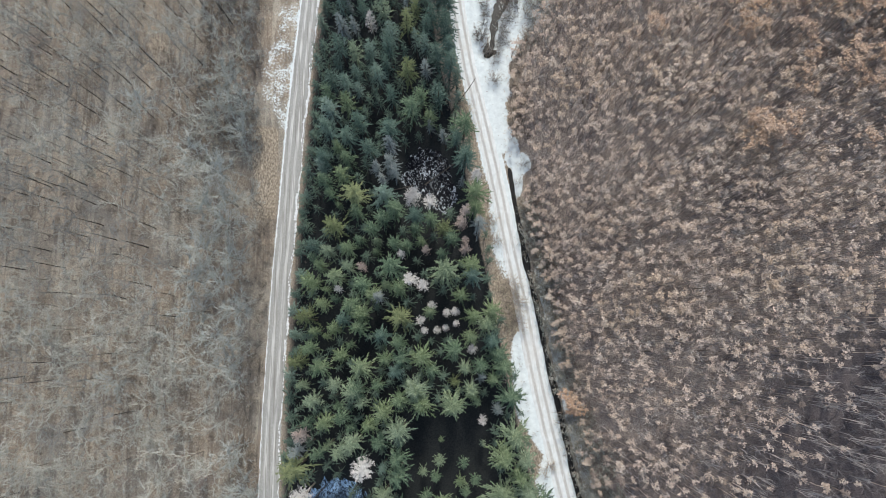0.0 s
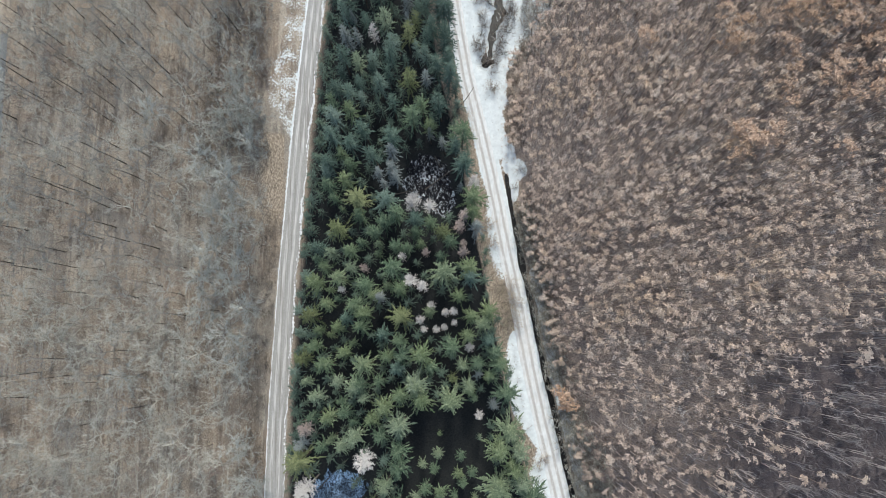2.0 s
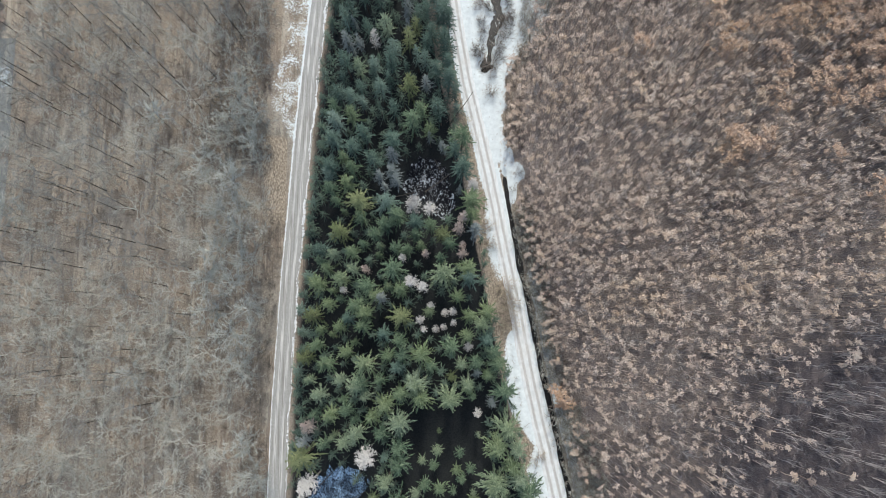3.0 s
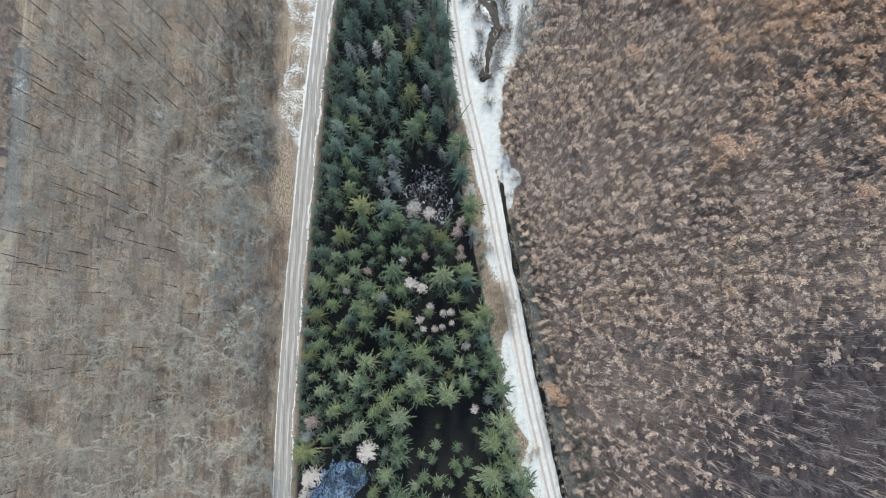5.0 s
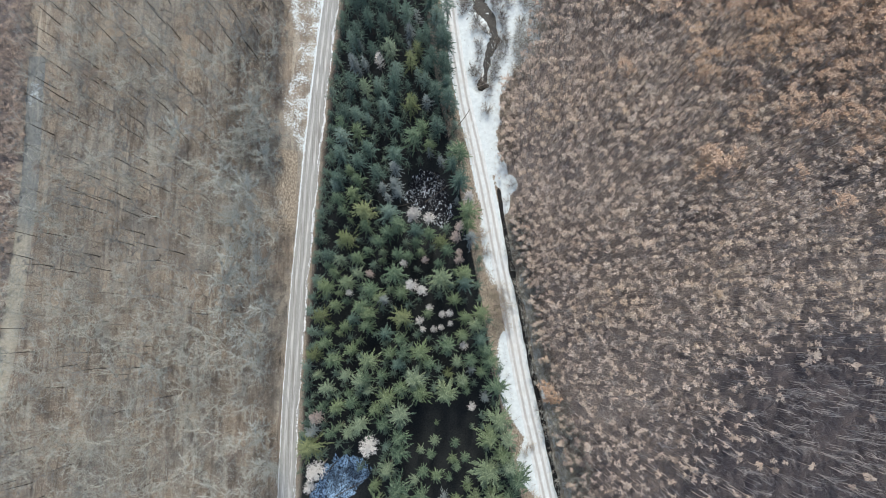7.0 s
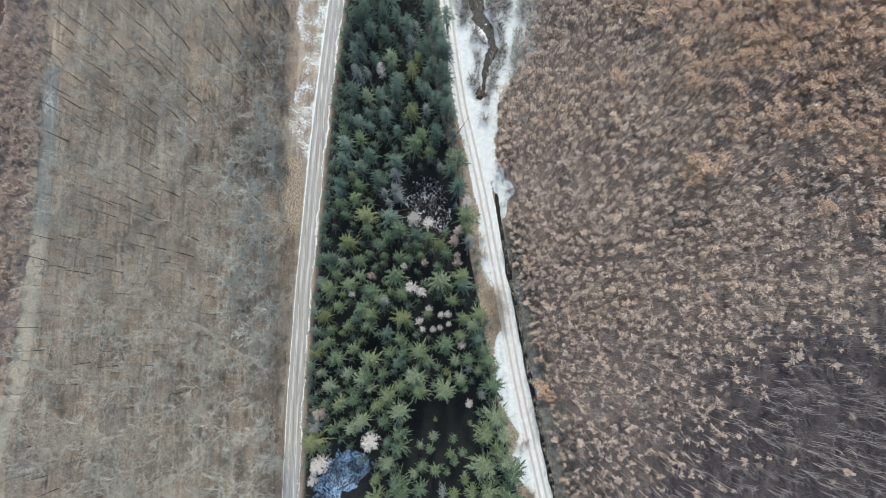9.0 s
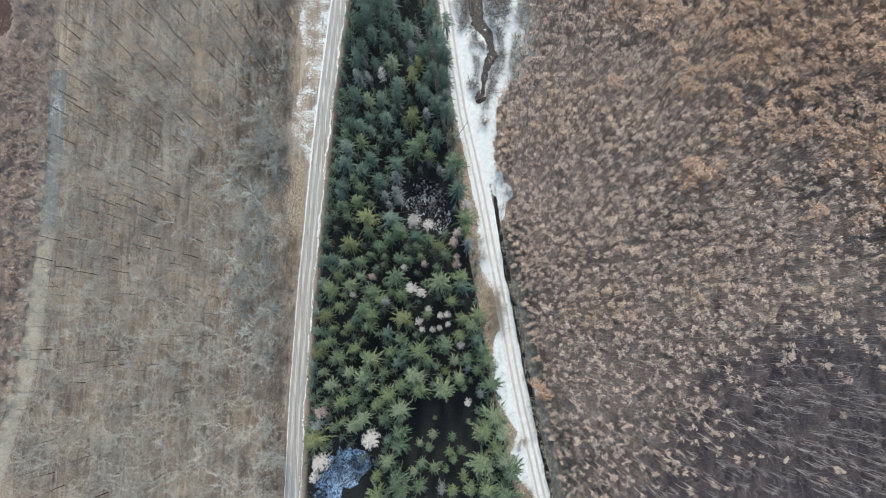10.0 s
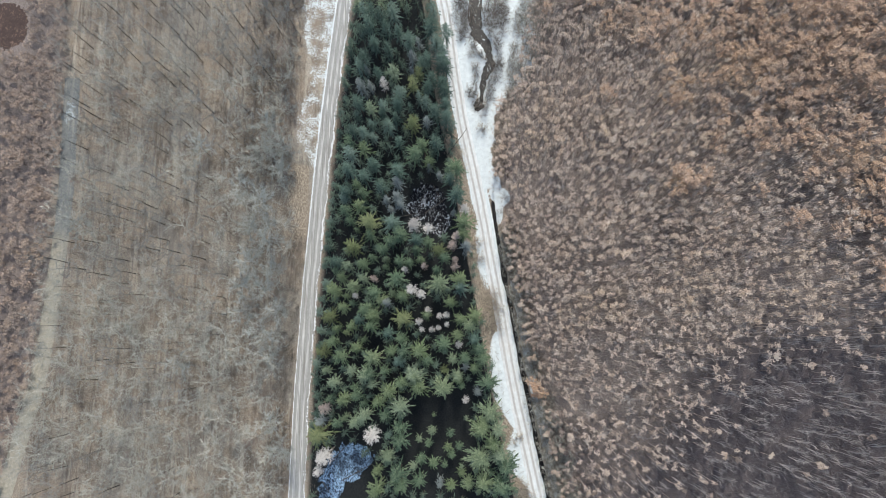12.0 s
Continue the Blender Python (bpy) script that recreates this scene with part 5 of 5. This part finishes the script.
brush("undergrowth", hazes, bark_mist, heaps["grey"], "grey leafless young trees with hazy twigs between the oaks", 45)
brush("undergrowth", hazes, bark_haze, heaps["brown"], "brownish leafless young trees with hazy twigs between the oaks", 46)
brush("undergrowth", shrubs, bark_dusk, [(x, y, rng.uniform(0.6, 1.3)) for x, y, _ in heaps["dark"]], "dark purplish-grey twiggy thicket under pale stems", 49)
leafy = [leafy_sapling_geo(330 + k) for k in range(6)]
spots = scattered(rng, 8, 124, -58, 118, 1.75, lambda x, y: x > foot(y) + 0.6 * float(soft(-y, -24, -14)) - (1.2 if y < 70 else -2.0) and rng.random() > max(1.0 * bare_part(x, y), 0.6 * float(soft(-y, -14, 18))) and snow_gap(x, y))
mass("sapling_thicket", [oak_geo(340 + k, 9.6, 0.75, 4, 7, 0.32, 0.50, 3) for k in range(5)], [bark_haze, leaves_dusk],
     [(x, y, rng.uniform(0.7, 1.25), rng.uniform(0.75, 1.1) * (0.4 + 0.6 * float(soft(x - foot(y), -2, 8)))) for x, y in spots], "greyish-brown saplings with dull dry leaves", "thicket", 47)
spots = scattered(rng, 9, 30, 42, 116, 1.2, lambda x, y: -2.6 + 2.2 * float(soft(y, 68, 76)) < x - foot(y) < 1.5 + 4.0 * float(soft(y, 64, 70)) and rng.random() < 0.75)
brush("sapling_thicket", leafy, leaves_grey, [(x, y, rng.uniform(0.16, 0.36)) for x, y in spots], "low brown brush at the edge of the snow", 48)

# ---- the low thicket beyond the far path ----
rng = np.random.default_rng(15)
heath = scattered(rng, -150, -114, -56, 116, 2.1, lambda x, y: not (x < -135.5 and y > 86.5) and x < along(FAR_PATH, y) - 2.2 + 2.2 * noise.noise(Vector((0.16 * y, 0.0, 5.0))))
mass("heath_thicket", [oak_geo(480 + k, 3.4, 1.2, 6, 6, 0.46, 0.62, 3) for k in range(4)], [bark_brown, leaves_umber],
     [(x, y, rng.uniform(0.7, 1.2), rng.uniform(0.6, 1.3)) for x, y in heath], "low reddish-brown thicket beyond the far path", "thicket", 51)

# ---- bushes in the open, fallen wood ----
brown_bushes = kit("bush", [bush_geo(500 + k, stems=17, thick=1.1) for k in range(4)], bark_brown, bark_grey, "leafless brown bush standing in snow", "bush", "bushes by the stream")
tan_bushes = kit("bush", [bush_geo(510 + k, 2.2, 24, 1.0, 1.7) for k in range(3)], bark_haze, straw, "straw-coloured leafless bush hanging over the road edge", "bush", "bushes by the roads")
pink_bushes = kit("bush", [bush_geo(520 + k) for k in range(2)], bark_brown, twigs_pink, "pinkish-brown bush at the gravel road", "bush", "bushes by the roads")
for x, y, size in ((8.7, 61.9, 0.9), (9.6, 69.2, 1.0), (8.9, 66.4, 0.7), (1.6, 96.0, 1.0), (2.9, 98.6, 1.1), (4.0, 95.8, 0.8), (1.0, 101.0, 1.1), (3.4, 102.6, 1.0),
                   (5.2, 86.5, 0.9), (6.9, 86.2, 1.0), (7.0, 82.4, 0.8), (6.8, 78.8, 0.7), (12.9, 92.6, 1.2), (14.0, 95.8, 1.1), (13.2, 88.4, 0.9), (12.2, 99.6, 1.2),
                   (14.4, 102.2, 1.0), (11.8, 78.6, 0.8), (12.6, 82.0, 0.8), (15.6, 98.8, 0.9), (10.6, 74.6, 0.8), (13.9, 36.0, 0.7), (15.2, 40.2, 0.8), (2.2, 93.4, 1.0), (4.6, 99.2, 1.1), (0.2, 98.6, 0.9), (14.6, 99.0, 1.1),
                   (11.2, 96.2, 1.1), (13.0, 105.0, 1.2), (2.2, 106.0, 1.2), (15.8, 93.4, 0.9)):
    plant(brown_bushes, rng, x, y, size, size * rng.uniform(0.7, 1.0))
for x, y, size in ((7.6, 69.6, 0.9), (9.6, 68.6, 0.8), (6.6, 68.4, 0.6), (9.0, 62.0, 0.9)):
    plant(brown_bushes, rng, x, y, size, size * 0.8)
frosted_bushes = kit("bush", [bush_geo(530 + k, 3.2, 15, 0.75, 2.0) for k in range(4)], bark_grey, bark_silver, "pale grey leafless bush at the foot of the slope", "bush", "bushes by the roads")
for x, y in scattered(rng, 12, 30, 68, 116, 2.1, lambda x, y: 0.6 < x - foot(y) + 1.5 < 8.5 + 3.0 * float(soft(y, 72, 92))):
    size = rng.uniform(0.45, 0.9)
    plant(frosted_bushes, rng, x, y, size, size * 0.8)
for x, y in scattered(rng, 12, 46, -56, 30, 1.6, lambda x, y: 0.55 < x - along(DITCH, y) < 4.5 + 4.0 * float(soft(-y, 0, 40)) and math.hypot(x - 24.6, y + 15.4) > 3.0):
    size = rng.uniform(0.5, 1.15)
    plant(frosted_bushes, rng, x, y, size, size)
dark_bushes = kit("bush", [bush_geo(540 + k, 2.0, 17, 0.9, 1.7) for k in range(3)], bark_dark, bark_brown, "dark leafless bush on the snowy stream bank", "bush", "bushes by the stream")
for x, y in scattered(rng, -2, 18, 70, 116, 1.75, lambda x, y: x > along(ROAD_EAST, y) + 3.4 and ((y > 91 and x < 16.5) or away(STREAM, x, y) < 4.0) and away(STREAM, x, y) > 1.3 + 0.9 * (y > 88) and rng.random() < 0.62):
    size = rng.uniform(0.5, 1.0)
    plant(dark_bushes, rng, x, y, size, size * 0.8)
specks = scattered(rng, 0, 16, 42, 104, 1.9, lambda x, y: along(ROAD_EAST, y) + 2.4 < x < foot(y) and rng.random() < 0.5)
brush("snow_stubble", shrubs, bark_brown, [(x, y, rng.uniform(0.08, 0.2)) for x, y in specks], "dry stalks poking out of the snow", 65)
for x, y, size in ((11.1, 11.5, 1.1), (11.8, 7.3, 1.2), (12.3, 2.8, 1.1), (11.0, 4.6, 1.2), (11.9, 9.4, 0.9), (19.0, -29.6, 0.8), (21.0, -44.0, 1.0), (19.6, -43.0, 1.0),
                   (1.6, 52.6, 0.9), (0.4, 56.0, 1.0), (2.4, 49.4, 0.8), (8.2, 22.0, 0.8), (7.2, 26.4, 0.8)):
    plant(tan_bushes, rng, x, y, size, size * rng.uniform(0.7, 1.0))
for x, y, size in ((-34.8, 73.6, 1.0), (-33.6, 75.4, 0.8), (-53.8, 87.2, 1.6), (-39.4, -25.6, 1.1), (-38.0, -26.6, 0.9)):
    plant(pink_bushes, rng, x, y, size, size)

# brush along both roads' verges
verge = scattered(rng, -44, -26, -60, 118, 1.5, lambda x, y: 2.9 < x - along(ROAD_WEST, y) < 6.5)
brush("verge_brush", shrubs, bark_brown, [(x, y, rng.uniform(0.22, 0.5)) for x, y in verge], "low brown brush between gravel road and spruces", 61)
verge = scattered(rng, -10, 30, -60, 118, 1.5, lambda x, y: 3.0 < along(ROAD_EAST, y) - x < 7.5)
brush("verge_brush", shrubs, bark_grey, [(x, y, rng.uniform(0.2, 0.5)) for x, y in verge], "dry grass and brush between spruces and snowy road", 62)
verge = scattered(rng, -56, -40, -56, 30, 1.25, lambda x, y: 3.0 < along(ROAD_WEST, y) - x < 8.5)
brush("verge_brush", shrubs, bark_grey, [(x, y, rng.uniform(0.35, 0.8)) for x, y in verge[::2]], "grey brush beside the gravel road", 64)
brush("verge_brush", shrubs, bark_dark, [(x, y, rng.uniform(0.3, 0.7)) for x, y in verge[1::2]], "dark brush beside the gravel road", 66)
verge = scattered(rng, 4, 34, -60, 118, 1.3, lambda x, y: (-0.2 < x - foot(y) < 3.2 and snow_gap(x, y)) or (y < 42 and 1.0 < x - along(DITCH, y) < 3.5 and snow_gap(x, y)))
brush("verge_brush", shrubs, bark_brown, [(x, y, rng.uniform(0.3, 0.8)) for x, y in verge], "tangled brown brush at the foot of the slope", 63)


def fallen_log(x0, y0, x1, y1, thick, lift0, lift1, label, name="fallen_log"):
    """A dead stem with broken side branches, from its butt to its top."""
    r = np.random.default_rng(int(abs(x0 * 13 + y0 * 7)))
    z0, z1 = float(height(x0, y0)) + lift0, float(height(x1, y1)) + lift1
    ob = new(name)
    ob.matrix_basis = Matrix.Translation((x0, y0, z0))
    end = np.array([x1 - x0, y1 - y0, z1 - z0])
    k = np.linspace(0, 1, 6)
    spine = k[:, None] * end + np.r_[np.zeros((1, 3)), r.normal(0, 0.06, (4, 3)), np.zeros((1, 3))]
    g = Geo()
    g.rods(spine[:-1], spine[1:], thick * (1 - 0.7 * k[:-1]), thick * (1 - 0.7 * k[1:]), sides=8)
    part("trunk", g.mesh("trunk", [bark_dark], True), ob)
    n = 7
    f = r.uniform(0.3, 0.95, n)[:, None]
    a = f * end
    b = a + unit(unit(end) + 0.9 * r.normal(size=(n, 3))) * r.uniform(0.5, 1.3, (n, 1))
    b[:, 2] = np.maximum(b[:, 2], a[:, 2] - 0.1)
    g = Geo()
    g.spikes(a, b, 0.03)
    part("branches", g.mesh("branches", [bark_dark]), ob)
    return tagged(ob, label, "log", "fallen wood")


fallen_log(-2.2, 53.4, 4.0, 61.0, 0.19, 0.0, 3.6, "dead trunk leaning out over the snowy road", "leaning_trunk")
fallen_log(-8.5, 35.6, -0.6, 41.2, 0.16, 0.34, 0.5, "dark fallen trunk lying across the boggy pool")
fallen_log(-16.0, 34.5, -11.0, 35.6, 0.14, 0.3, 0.45, "dark fallen trunk lying across the boggy pool")
fallen_log(-6.0, 44.2, -3.2, 38.6, 0.10, 0.34, 0.45, "thin fallen trunk lying in the boggy pool")
fallen_log(-36.9, -42.4, -33.4, -47.2, 0.14, 0.36, 0.4, "dark fallen trunk lying on the frozen pool")
fallen_log(-31.4, -42.2, -22.6, -37.4, 0.13, 0.34, 0.5, "dark fallen trunk lying on the frozen pool")
fallen_log(-33.6, -36.0, -29.0, -31.0, 0.12, 0.36, 0.6, "dark fallen trunk lying on the frozen pool")
fallen_log(3.2, 89.0, 5.7, 92.9, 0.12, 0.12, 0.3, "broken branch lying in the snow by the stream")

# ---- ice and puddles on the far path, and a sheet of tree shade ----
build_pond([(-121.8, 62.0), (-119.9, 63.4), (-119.2, 68.0), (-119.6, 72.6), (-121.3, 73.0), (-122.4, 68.0)], pond_pale, "half-frozen puddle on the far path", 23)
# added sheet: its dark colour stands in for shade under trees
build_pond([(-150.0, 88.0), (-137.5, 90.5), (-136.5, 97.0), (-140.0, 104.0), (-150.0, 106.0)], tree_shade_brown, "dark brown sheet standing for tree shade at the edge of the thicket", 24)
